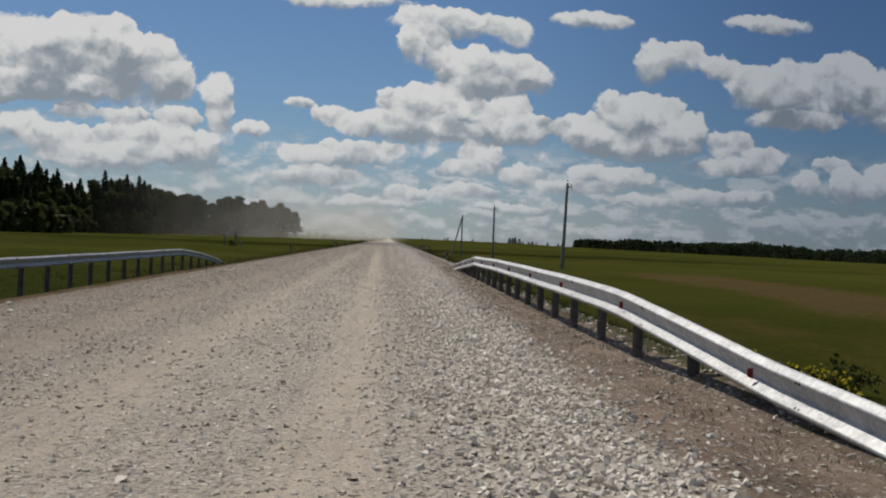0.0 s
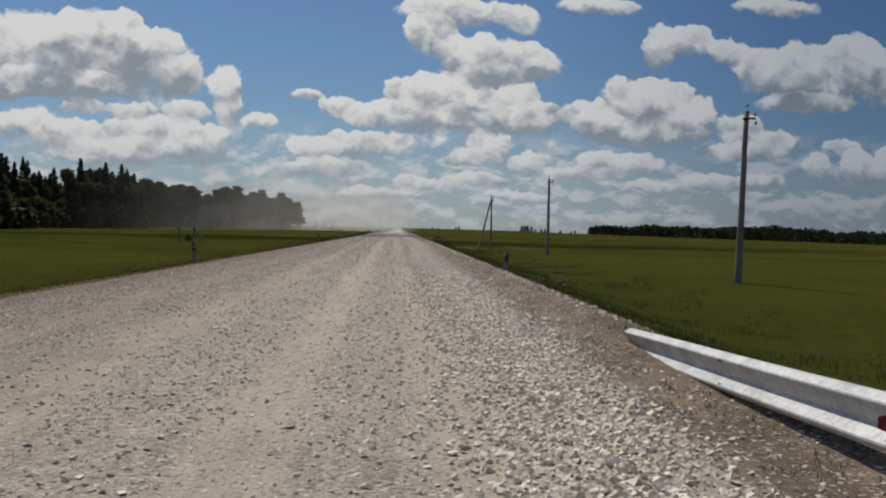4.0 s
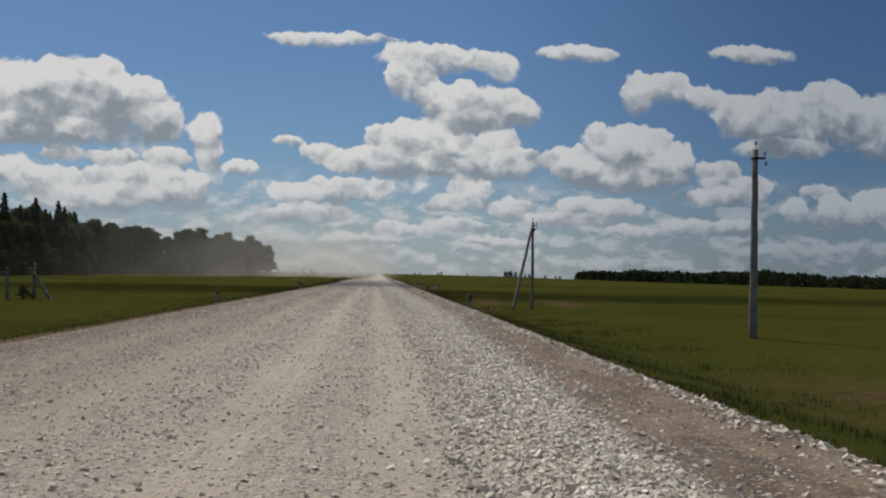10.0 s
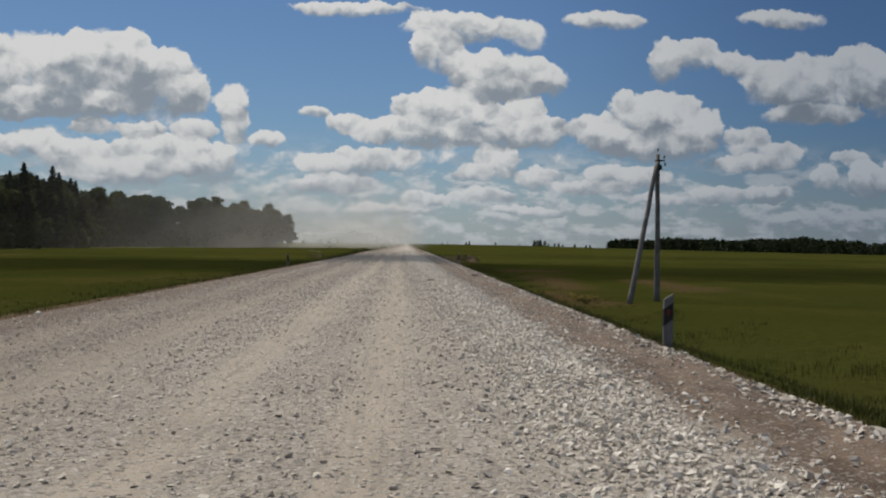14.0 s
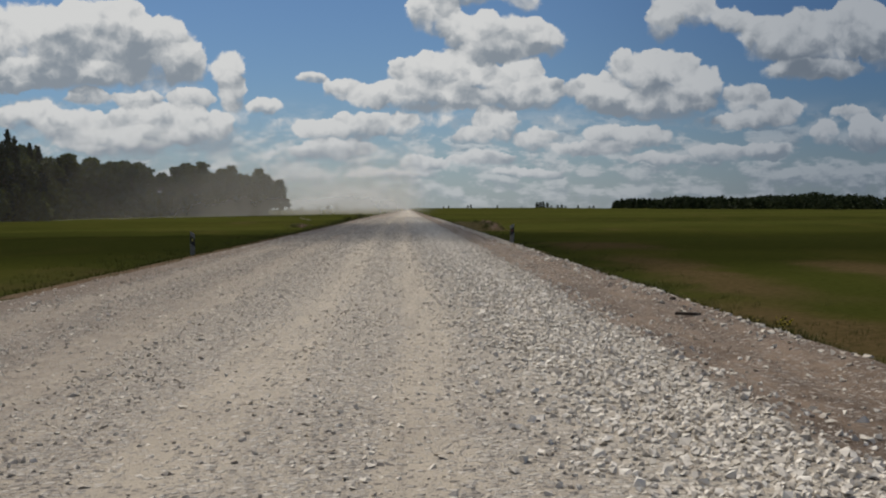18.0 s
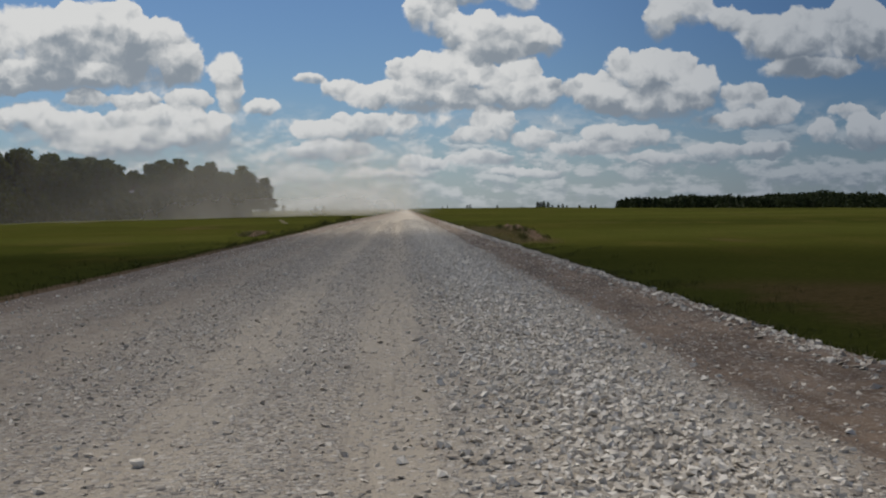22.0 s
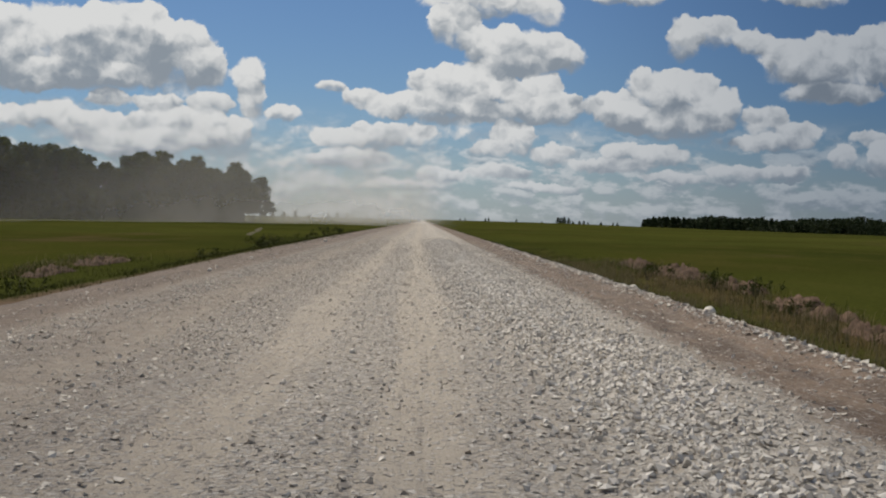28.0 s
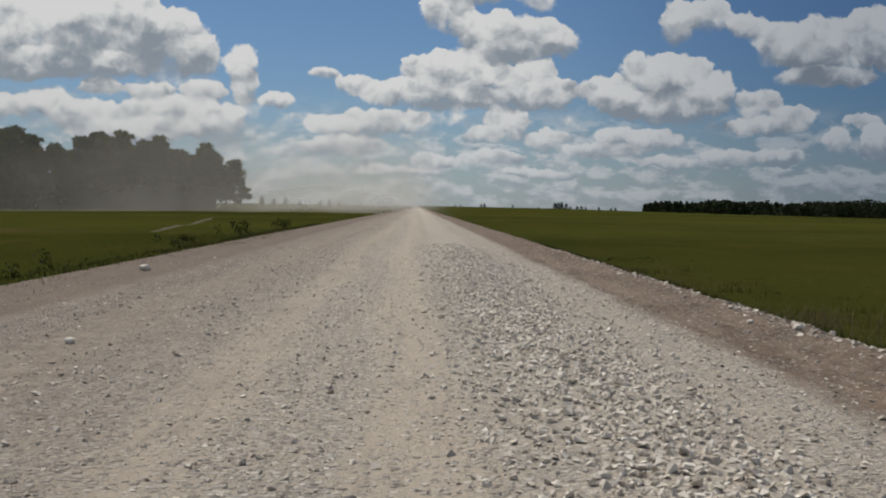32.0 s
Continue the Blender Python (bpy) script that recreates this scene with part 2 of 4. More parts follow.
    n.node("ShaderNodeOutputWorld", bg)


make_sky()


# ---------------------------------------------------------------- materials
def material(name, rough=0.9, metal=0.0):
    m = bpy.data.materials.new(name)
    m.use_nodes = True
    n = Nodes(m.node_tree)
    bsdf = n.t.nodes.new("ShaderNodeBsdfPrincipled")
    bsdf.inputs["Specular IOR Level"].default_value = 0.12 if rough > 0.7 else 0.4
    bsdf.inputs["Roughness"].default_value, bsdf.inputs["Metallic"].default_value = rough, metal
    n.put(n.t.nodes.new("ShaderNodeOutputMaterial").inputs[0], bsdf.outputs[0])
    n.t.nodes[-1].name = "Material Output"
    return m, n, bsdf


def place(n):
    return n.node("ShaderNodeNewGeometry")


def bump(n, bsdf, height, strength, distance):
    b = n.t.nodes.new("ShaderNodeBump")
    b.inputs["Strength"].default_value, b.inputs["Distance"].default_value = strength, distance
    n.put(b.inputs["Height"], height)
    n.put(bsdf.inputs["Normal"], b.outputs[0])


def speckled(name, dark, light, scale, rough=0.9, metal=0.0, relief=0.01, random_=True, strength=0.5):
    """Two tones by noise at two sizes, with a fine relief."""
    m, n, b = material(name, rough, metal)
    g = place(n)
    f = n.math("ADD", n.math("MULTIPLY", n.noise(g, scale, 5.0, 0.6), 0.65), n.math("MULTIPLY", n.noise(g, scale * 9.0, 3.0), 0.4))
    c = n.mix(n.step(f, 0.35, 0.7), dark, light)
    if random_:
        r = n.t.nodes.new("ShaderNodeObjectInfo").outputs["Random"]
        c = n.mix(n.math("MULTIPLY", r, 0.3), c, tuple(0.55 * a for a in dark))
    n.put(b.inputs["Base Color"], c)
    bump(n, b, f, strength, relief)
    return m


# the middle line of the heaped stones along the road: y, x
HEAP = ((0, 1.2), (27, 1.25), (45, 1.55), (62, 1.72), (87, 1.5), (104, 1.7), (127, 2.05), (152, 1.72), (177, 1.3), (256, 1.06), (280, 0.6), (320, 0.5))


def road_material():
    m, n, b = material("gravel_road", 0.95)
    g = place(n)
    x, y, z = n.split(g)
    drift = n.math("MULTIPLY", n.math("SUBTRACT", n.noise(n.vec("MULTIPLY", g, (0.25, 0.05, 0.0)), 1.0, 4.0), 0.5), 1.9)
    fine = n.math("MULTIPLY", n.math("SUBTRACT", n.noise(n.vec("MULTIPLY", g, (1.0, 0.3, 0.0)), 2.6, 4.0), 0.5), 0.55)
    # sandy wheel lines and loose stony ridges between them; the lines wander over with the road
    bend = n.math("MULTIPLY_ADD", n.math("MINIMUM", n.math("MAXIMUM", y, -20.0), 320.0), 0.0061, -1.07)
    across = n.math("ADD", n.math("ADD", x, bend), n.math("MULTIPLY", n.math("ADD", drift, fine), 0.5))
    lines = 0.0
    for at, half in ((0.0, 0.5), (-1.3, 0.5), (-3.0, 0.65), (-4.5, 0.6)):
        lines = n.math("MAXIMUM", n.step(n.math("ABSOLUTE", n.math("SUBTRACT", across, at)), half, 0.08), lines)
    streak = n.noise(n.vec("MULTIPLY", g, (3.2, 0.11, 0.0)), 1.0, 5.0, 0.6)
    sandy = n.math("MULTIPLY", n.step(n.math("ADD", n.math("MULTIPLY", lines, 0.36), streak), 0.45, 0.85), 0.9)
    comb = n.noise(n.vec("MULTIPLY", g, (11.0, 0.5, 0.0)), 1.0, 4.0, 0.65)
    # stones of two sizes bedded in grit, their outlines stirred so that none is regular
    stir = n.vec("SUBTRACT", n.noise(g, 30.0, 3.0, 0.6, out=1), (0.5, 0.5, 0.5))
    at = n.vec("MULTIPLY_ADD", stir, (0.035, 0.035, 0.0), g)
    wob = n.math("ADD", n.math("MULTIPLY", drift, 0.5), fine)
    xr = n.math("ADD", n.math("ADD", x, wob), n.step(y, 62.0, 46.0, 0.0, 0.55))
    earth_in = n.math("MULTIPLY", n.step(xr, 2.0, 2.45), n.step(xr, 4.6, 4.2))
    left_in = n.math("MULTIPLY", n.step(xr, -4.7, -5.3), 0.95)
    bare = n.math("MAXIMUM", earth_in, left_in)
    loose = n.math("MULTIPLY_ADD", n.math("MAXIMUM", sandy, bare), -0.75, 1.05)
    loose = n.math("MULTIPLY_ADD", n.math("SUBTRACT", comb, 0.5), 0.7, loose)
    middle = HEAP[0][1]
    for (y0, x0), (y1, x1) in zip(HEAP, HEAP[1:]):
        middle = n.math("ADD", n.step(y, float(y0), float(y1), 0.0, x1 - x0, smooth=False), middle)
    heaped = n.step(n.math("ABSOLUTE", n.math("SUBTRACT", n.math("ADD", x, n.math("MULTIPLY", wob, 0.9)), middle)), 0.8, 0.35)
    loose = n.math("MULTIPLY_ADD", heaped, 0.5, loose)
    bare = n.math("MULTIPLY", bare, n.math("SUBTRACT", 1.0, n.math("MULTIPLY", heaped, 0.8)))

    def bedded(scale):
        far_ = n.cells(at, scale, "F1")
        pick = n.split(n.cells(at, scale, "F1", "Color"))
        there = n.math("LESS_THAN", pick[0], loose)
        top = n.math("MULTIPLY", n.step(far_, 0.62, 0.18), there)
        return top, pick[1], pick[2]
    big, tone1, edge1 = bedded(21.0)
    small, tone2, edge2 = bedded(58.0)
    grit = n.noise(g, 120.0, 4.0, 0.75)
    sand = n.mix(n.noise(g, 1.3, 4.0), (0.43, 0.37, 0.295), (0.57, 0.50, 0.40))
    sand = n.mix(n.math("MULTIPLY", n.step(n.noise(g, 0.55, 5.0, 0.65), 0.5, 0.7), 0.4), sand, (0.31, 0.275, 0.23))
    tone = n.noise(n.vec("MULTIPLY", g, (1.4, 0.35, 1.0)), 1.2, 6.0, 0.65)
    blot = n.noise(g, 3.2, 5.0, 0.7)
    earth = n.mix(n.step(n.math("MULTIPLY_ADD", n.math("SUBTRACT", blot, 0.5), 0.7, tone), 0.3, 0.7), (0.085, 0.061, 0.045), (0.24, 0.176, 0.126))
    # a damp dark seam where the stones end
    seam = n.math("MULTIPLY", n.math("MULTIPLY", n.step(xr, 1.85, 2.1), n.step(xr, 2.55, 2.25)), n.step(tone, 0.42, 0.6))
    earth = n.mix(n.math("MULTIPLY", seam, 0.75), earth, (0.125, 0.092, 0.072))
    c = n.mix(n.math("MULTIPLY", bare, n.step(tone, 0.2, 0.42, 0.7, 1.0)), sand, earth)
    c = n.mix(n.math("MULTIPLY", n.step(grit, 0.42, 0.68), 0.5), c, n.mix(bare, (0.24, 0.21, 0.18), (0.17, 0.13, 0.10)))
    pale = n.mix(n.math("MULTIPLY", bare, 0.5), n.mix(tone2, (0.21, 0.19, 0.17), (0.62, 0.57, 0.51)), (0.27, 0.21, 0.165))
    c = n.mix(n.math("MULTIPLY", n.step(small, 0.05, 0.4), 0.85), c, pale)
    pale = n.mix(n.math("MULTIPLY", bare, 0.4), n.mix(tone1, (0.20, 0.182, 0.163), (0.68, 0.63, 0.56)), (0.31, 0.25, 0.20))
    c = n.mix(n.math("MULTIPLY", n.step(big, 0.1, 0.4), 0.9), c, pale)
    c = n.mix(n.math("MULTIPLY", n.math("MULTIPLY", heaped, n.step(n.math("MAXIMUM", big, small), 0.1, 0.5)), 0.55), c, n.mix(tone1, (0.36, 0.325, 0.27), (0.84, 0.78, 0.68)))
    c = n.mix(n.math("MULTIPLY", n.step(comb, 0.48, 0.7), n.math("MULTIPLY_ADD", heaped, -0.2, 0.3)), c, (0.22, 0.195, 0.17))
    # the far lane is less travelled, browner and duller
    c = n.mix(n.math("MULTIPLY", n.step(n.math("ADD", x, wob), -1.0, -4.0), n.step(blot, 0.25, 0.7, 0.35, 0.75)), c, (0.19, 0.155, 0.127))
    # turf creeping in behind the barrier
    turf = n.math("MULTIPLY", n.step(n.math("ADD", x, n.math("MULTIPLY", n.math("SUBTRACT", blot, 0.5), 1.3)), 3.25, 3.5), n.step(y, 60.0, 48.0))
    c = n.mix(n.math("MULTIPLY", turf, 0.92), c, n.mix(grit, (0.028, 0.036, 0.008), (0.07, 0.062, 0.02)))
    n.put(b.inputs["Base Color"], c)
    h = n.math("MULTIPLY_ADD", big, n.math("MULTIPLY_ADD", edge1, 0.7, 0.5), n.math("MULTIPLY", small, n.math("MULTIPLY_ADD", edge2, 0.3, 0.2)))
    h = n.math("ADD", h, n.math("MULTIPLY", grit, 0.35))
    h = n.math("MULTIPLY_ADD", n.math("MULTIPLY", tone, bare), 1.6, h)
    bump(n, b, h, 1.0, 0.02)
    return m


def grass_material():
    m, n, b = material("field_grass", 1.0)
    b.inputs["Specular IOR Level"].default_value = 0.0
    g = place(n)
    x, y, z = n.split(g)
    big = n.noise(g, 0.012, 5.0, 0.6)
    mid = n.noise(n.vec("MULTIPLY", g, (1.0, 0.4, 1.0)), 0.16, 5.0, 0.65)
    fine = n.noise(g, 5.0, 5.0, 0.75)
    c = n.mix(n.step(big, 0.35, 0.65), (0.037, 0.042, 0.0095), (0.060, 0.063, 0.013))
    c = n.mix(n.math("MULTIPLY", n.step(mid, 0.47, 0.66), 0.75), c, (0.072, 0.064, 0.017))
    # broad swathes across the fields: differing growth, and cloud shade put into the colour
    swathe = n.noise(n.vec("MULTIPLY", g, (0.004, 0.017, 0.0)), 1.0, 3.0, 0.5)
    c = n.mix(n.math("MULTIPLY", n.step(swathe, 0.46, 0.58), 0.42), c, (0.074, 0.080, 0.018))
    c = n.mix(n.math("MULTIPLY", n.step(swathe, 0.44, 0.34), 0.15), c, (0.026, 0.036, 0.012))
    # rank dark growth on the bank below the road
    foot = n.math("MULTIPLY", n.step(n.math("ADD", x, n.math("MULTIPLY", mid, 4.0)), 13.0, 8.0), n.step(n.math("SUBTRACT", x, n.math("MULTIPLY", mid, 4.0)), -17.0, -11.0))
    c = n.mix(n.math("MULTIPLY", foot, 0.28), c, (0.030, 0.040, 0.014))
    bare = n.math("MULTIPLY", n.step(n.noise(n.vec("MULTIPLY", g, (0.055, 0.02, 1.0)), 1.0, 4.0, 0.6), 0.6, 0.72), 0.6)
    # bare reddish strips beyond the right verge
    for x0, x1, y0, y1 in ((16.0, 24.0, 36.0, 78.0), (6.4, 10.0, 158.0, 184.0), (8.2, 12.0, 178.0, 206.0), (15.0, 19.0, 176.0, 200.0), (6.5, 9.5, 96.0, 112.0), (8.0, 14.0, 205.0, 225.0), (7.5, 10.5, 258.0, 300.0)):
        wave = n.math("MULTIPLY", n.math("SUBTRACT", n.noise(g, 0.35, 4.0, 0.65), 0.5), 5.0)
        inx = n.math("SUBTRACT", (x1 - x0) / 2, n.math("ABSOLUTE", n.math("SUBTRACT", n.math("ADD", x, wave), (x0 + x1) / 2)))
        iny = n.math("SUBTRACT", (y1 - y0) / 2, n.math("ABSOLUTE", n.math("SUBTRACT", y, (y0 + y1) / 2)))
        bare = n.math("MAXIMUM", bare, n.math("MULTIPLY", n.math("MULTIPLY", n.step(inx, -0.6, 1.6), n.step(iny, 0.0, 7.0)), 0.8))
    c = n.mix(bare, c, (0.105, 0.070, 0.036))
    c = n.mix(n.math("MULTIPLY", n.step(fine, 0.35, 0.7), 0.5), c, (0.017, 0.022, 0.004))
    # raw earth on the embankment's rim
    xg = n.math("ADD", x, n.step(y, 62.0, 48.0, 0.0, 1.0))
    rim_r = n.math("MULTIPLY", n.step(xg, 4.6, 3.9), n.step(xg, 3.0, 3.4))
    rim_l = n.math("MULTIPLY", n.step(x, -7.2, -6.4), n.step(x, -5.4, -5.9))
    torn = n.step(n.noise(g, 1.1, 5.0, 0.7), 0.32, 0.5)
    c = n.mix(n.math("MULTIPLY", n.math("MAXIMUM", rim_r, rim_l), torn), c, n.mix(fine, (0.07, 0.048, 0.03), (0.20, 0.145, 0.10)))
    n.put(b.inputs["Base Color"], c)
    bump(n, b, n.math("ADD", fine, mid), 0.8, 0.12)
    return m


def stone_material(name, dark, light):
    m, n, b = material(name, 0.9)
    g = place(n)
    r = n.t.nodes.new("ShaderNodeNewGeometry").outputs["Random Per Island"]
    ramp_ = n.mix(r, dark, light)
    c = n.mix(n.math("MULTIPLY", n.step(n.noise(g, 14.0, 4.0), 0.45, 0.75), 0.5), ramp_, tuple(0.5 * p + 0.35 * q for p, q in zip(dark, light)))
    n.put(b.inputs["Base Color"], c)
    bump(n, b, n.noise(g, 160.0, 3.0), 0.4, 0.004)
    return m


def leaf_material(name, dark, light, warm):
    m, n, b = material(name, 0.75)
    g = place(n)
    island = n.t.nodes.new("ShaderNodeNewGeometry").outputs["Random Per Island"]
    tree = n.t.nodes.new("ShaderNodeObjectInfo").outputs["Random"]
    c = n.mix(island, dark, light)
    c = n.mix(n.math("MULTIPLY", tree, 0.55), c, warm)
    n.put(b.inputs["Base Color"], c)
    through_ = n.node("ShaderNodeBsdfTranslucent", c)
    out = n.t.nodes["Material Output"]
    n.put(out.inputs[0], n.node("ShaderNodeMixShader", 0.25, b.outputs[0], through_))
    return m


def steel_material():
    m, n, b = material("galvanised_steel", 0.6, 0.35)
    g = place(n)
    span = n.cells(g, 30.0, "F1", "Color")
    f = n.math("ADD", n.math("MULTIPLY", n.split(span)[0], 0.35), n.noise(g, 3.0, 5.0, 0.6))
    c = n.mix(n.step(f, 0.35, 0.95), (0.36, 0.365, 0.37), (0.56, 0.565, 0.57))
    dust = n.step(n.noise(g, 1.4, 6.0, 0.7), 0.5, 0.75)
    c = n.mix(n.math("MULTIPLY", dust, 0.5), c, (0.42, 0.39, 0.34))
    n.put(b.inputs["Base Color"], c)
    n.put(b.inputs["Roughness"], n.step(dust, 0.0, 1.0, 0.55, 0.85))
    return m


def dust_material():
    """Airborne dust: thin, thickest low down and in the middle, torn into puffs."""
    m = bpy.data.materials.new("dust_haze")
    m.use_nodes = True
    n = Nodes(m.node_tree)
    g = place(n)
    span = n.node("ShaderNodeUVMap")
    u, v, _ = n.split(span)
    puff = n.noise(n.vec("MULTIPLY", g, (1.0, 1.0, 1.5)), 0.045, 5.0, 0.55)
    thin = n.math("MULTIPLY", n.step(u, 0.0, 0.45), n.step(u, 1.0, 0.78))
    rise = n.step(n.math("ADD", v, n.math("MULTIPLY", n.math("SUBTRACT", puff, 0.5), 0.9)), 0.95, 0.0)
    dense = n.math("MULTIPLY", n.math("MULTIPLY", thin, rise), n.step(puff, 0.2, 0.65, 0.45, 1.0))
    dense = n.math("MULTIPLY", dense, n.step(v, 1.0, 0.75))
    tint = (0.80, 0.765, 0.70, 1.0)
    both = n.node("ShaderNodeMixShader", 0.5, n.node("ShaderNodeBsdfDiffuse", tint), n.node("ShaderNodeBsdfTranslucent", tint))
    clear = n.node("ShaderNodeBsdfTransparent")
    n.node("ShaderNodeOutputMaterial", n.node("ShaderNodeMixShader", n.math("MULTIPLY", dense, 0.40), clear, both))
    return m


ROAD = road_material()
GRASS = grass_material()
STONE = stone_material("crushed_stone", (0.38, 0.325, 0.265), (0.82, 0.755, 0.65))
FRESH = stone_material("fresh_crushed_stone", (0.47, 0.42, 0.35), (0.87, 0.81, 0.715))
STEEL = steel_material()
DUST = dust_material()
SPRUCE = leaf_material("spruce_needles", (0.012, 0.020, 0.010), (0.040, 0.058, 0.024), (0.05, 0.06, 0.022))
BIRCH = leaf_material("broad_leaves", (0.030, 0.044, 0.014), (0.085, 0.105, 0.032), (0.10, 0.105, 0.035))
WEED = leaf_material("verge_grass", (0.026, 0.036, 0.006), (0.058, 0.072, 0.012), (0.066, 0.060, 0.017))
STRAW = leaf_material("dry_stalks", (0.16, 0.125, 0.06), (0.30, 0.25, 0.13), (0.2, 0.15, 0.08))
BLOOM = leaf_material("yellow_blossom", (0.42, 0.34, 0.02), (0.62, 0.52, 0.04), (0.45, 0.40, 0.03))
FLORET = leaf_material("white_blossom", (0.55, 0.56, 0.52), (0.75, 0.76, 0.72), (0.6, 0.6, 0.52))
BARK = speckled("bark", (0.055, 0.042, 0.032), (0.13, 0.105, 0.08), 3.0, relief=0.03)
POLE = speckled("weathered_pole", (0.15, 0.135, 0.12), (0.30, 0.28, 0.25), 2.2, relief=0.01)
IRON = speckled("dark_iron", (0.035, 0.033, 0.03), (0.075, 0.068, 0.06), 8.0, 0.7, 0.4, 0.002)
PORCELAIN = speckled("porcelain", (0.30, 0.31, 0.32), (0.5, 0.5, 0.5), 20.0, 0.3, 0.0, 0.0005)
POST_GREY = speckled("post_timber", (0.075, 0.066, 0.058), (0.16, 0.145, 0.13), 6.0, 0.9, 0.0, 0.004)
WHITE = speckled("dusty_white_plastic", (0.15, 0.145, 0.135), (0.27, 0.265, 0.25), 7.0, 0.6, 0.0, 0.001)
BLACK = speckled("black_band", (0.014, 0.013, 0.013), (0.035, 0.032, 0.03), 12.0, 0.55, 0.0, 0.001)
RED = speckled("red_reflector", (0.16, 0.012, 0.012), (0.30, 0.025, 0.022), 15.0, 0.3, 0.0, 0.001)
YELLOW = speckled("yellow_reflector", (0.6, 0.5, 0.08), (0.8, 0.72, 0.2), 15.0, 0.3, 0.0, 0.001)
TIMBER = speckled("grey_timber", (0.16, 0.14, 0.115), (0.36, 0.325, 0.28), 7.0, relief=0.006)
EARTH = speckled("turned_earth", (0.055, 0.037, 0.025), (0.185, 0.118, 0.08), 3.5, relief=0.05)
CLAY = speckled("pale_track_sand", (0.055, 0.05, 0.018), (0.11, 0.09, 0.048), 0.7, relief=0.05)


# ---------------------------------------------------------------- helpers for building
def blank(name, label, category, group="", kind="", at=(0, 0, 0)):
    ob = new(name)
    ob.location = at
    return tagged(ob, label, category, group, kind)


def from_bm(name, bm, mat, smooth=False):
    me = bpy.data.meshes.new(name)
    bm.to_mesh(me)
    bm.free()
    me.materials.append(mat)
    if smooth:
        me.polygons.foreach_set("use_smooth", [True] * len(me.polygons))
    return me


def part(name, bm, mat, parent, label="", smooth=False):
    ob = new(name, bm if isinstance(bm, bpy.types.Mesh) else from_bm(name, bm, mat, smooth))
    ob.parent = parent
    if label:
        tagged(ob, label)
    return ob


def mesh_of(name, verts, faces, mat, smooth=False):
    """A mesh from numpy arrays: verts (n, 3), faces (m, k) of one size."""
    verts, faces = np.asarray(verts, np.float32), np.asarray(faces, np.int32)
    me = bpy.data.meshes.new(name)
    me.vertices.add(len(verts))
    me.vertices.foreach_set("co", verts.ravel())
    k = faces.shape[1]
    me.loops.add(faces.size)
    me.loops.foreach_set("vertex_index", faces.ravel())
    me.polygons.add(len(faces))
    me.polygons.foreach_set("loop_start", np.arange(0, faces.size, k, dtype=np.int32))
    me.polygons.foreach_set("use_smooth", np.full(len(faces), smooth))
    me.update(calc_edges=True)
    me.materials.append(mat)
    return me


def box(bm, sx, sy, sz, m=Matrix(), bevel=0.0):
    made = bmesh.ops.create_cube(bm, size=1.0, matrix=m @ Matrix.Diagonal((sx, sy, sz, 1)))["verts"]
    if bevel:
        edges = list({e for v in made for e in v.link_edges})
        bmesh.ops.bevel(bm, geom=edges, offset=bevel, segments=2, profile=0.6, affect="EDGES")


def rod(bm, a, b, r0, r1=None, sides=12, rings=1, wobble=0.0, rng=None):
    """A tapered rod from a to b, with capped ends."""
    a, b = Vector(a), Vector(b)
    r1 = r0 if r1 is None else r1
    turn = (b - a).to_track_quat("Z", "Y").to_matrix()
    loops = []
    for i in range(rings + 1):
        f = i / rings
        c = a.lerp(b, f)
        if wobble and 0 < i < rings:
            c = c + Vector((rng.uniform(-wobble, wobble), rng.uniform(-wobble, wobble), 0))
        r = r0 + (r1 - r0) * f
        loops.append([bm.verts.new(c + turn @ Vector((r * math.cos(t), r * math.sin(t), 0)))
                      for t in (2 * math.pi * k / sides for k in range(sides))])
    for p, q in zip(loops, loops[1:]):
        for k in range(sides):
            bm.faces.new((p[k], p[(k + 1) % sides], q[(k + 1) % sides], q[k]))
    bm.faces.new(loops[0][::-1])
    bm.faces.new(loops[-1])


def ramp(v, *pairs):
    return float(np.interp(v, [p[0] for p in pairs], [p[1] for p in pairs]))


# ---------------------------------------------------------------- the lie of the land
LEFT, RIGHT = -6.0, 3.8               # rims of the gravel road


def left_rim(y):
    return ramp(y, (0, -6.0), (140, -6.0), (175, -5.85), (225, -5.95), (262, -6.2), (285, -6.7), (330, -7.0), (420, -6.8), (700, -6.2))


def ground_z(x, y):
    """Height of the land beside the road."""
    low = ramp(y, (-40, -1.5), (20, -1.5), (48, -0.7), (80, -0.35), (122, -0.5), (167, -1.15), (230, -1.0), (320, -0.7), (900, -0.3), (1600, 1.5), (5000, 4.0))
    if x > RIGHT - 0.3:
        d = x - RIGHT
        side = ramp(d, (-0.3, -0.07), (0.0, -0.06), (0.5, -0.2), (2.6, low - 0.15), (4.5, low - 0.05), (7, low), (170, low), (420, low - 9.0), (900, low - 18.0), (3000, low - 30.0))
        z = side
    elif x < left_rim(y) + 0.3:
        d = left_rim(y) - x
        low_l = ramp(y, (-40, -0.55), (52, -0.55), (80, -0.95), (200, -0.8), (300, -0.8), (900, -0.2), (5000, 2.0))
        z = ramp(d, (-0.3, -0.07), (0.0, -0.06), (0.9, -0.12), (2.6, low_l - 0.15), (5, low_l), (60, low_l - 0.1), (400, low_l), (3000, low_l + 6.0))
    else:
        return -0.07
    away = max(0.0, min(1.0, (abs(x + 1.1) - 5.0) / 4.0))
    z += away * (0.10 * noise.noise((x * 0.35, y * 0.35, 0)) + 0.22 * noise.noise((x * 0.05, y * 0.05, 3.0)))
    return z


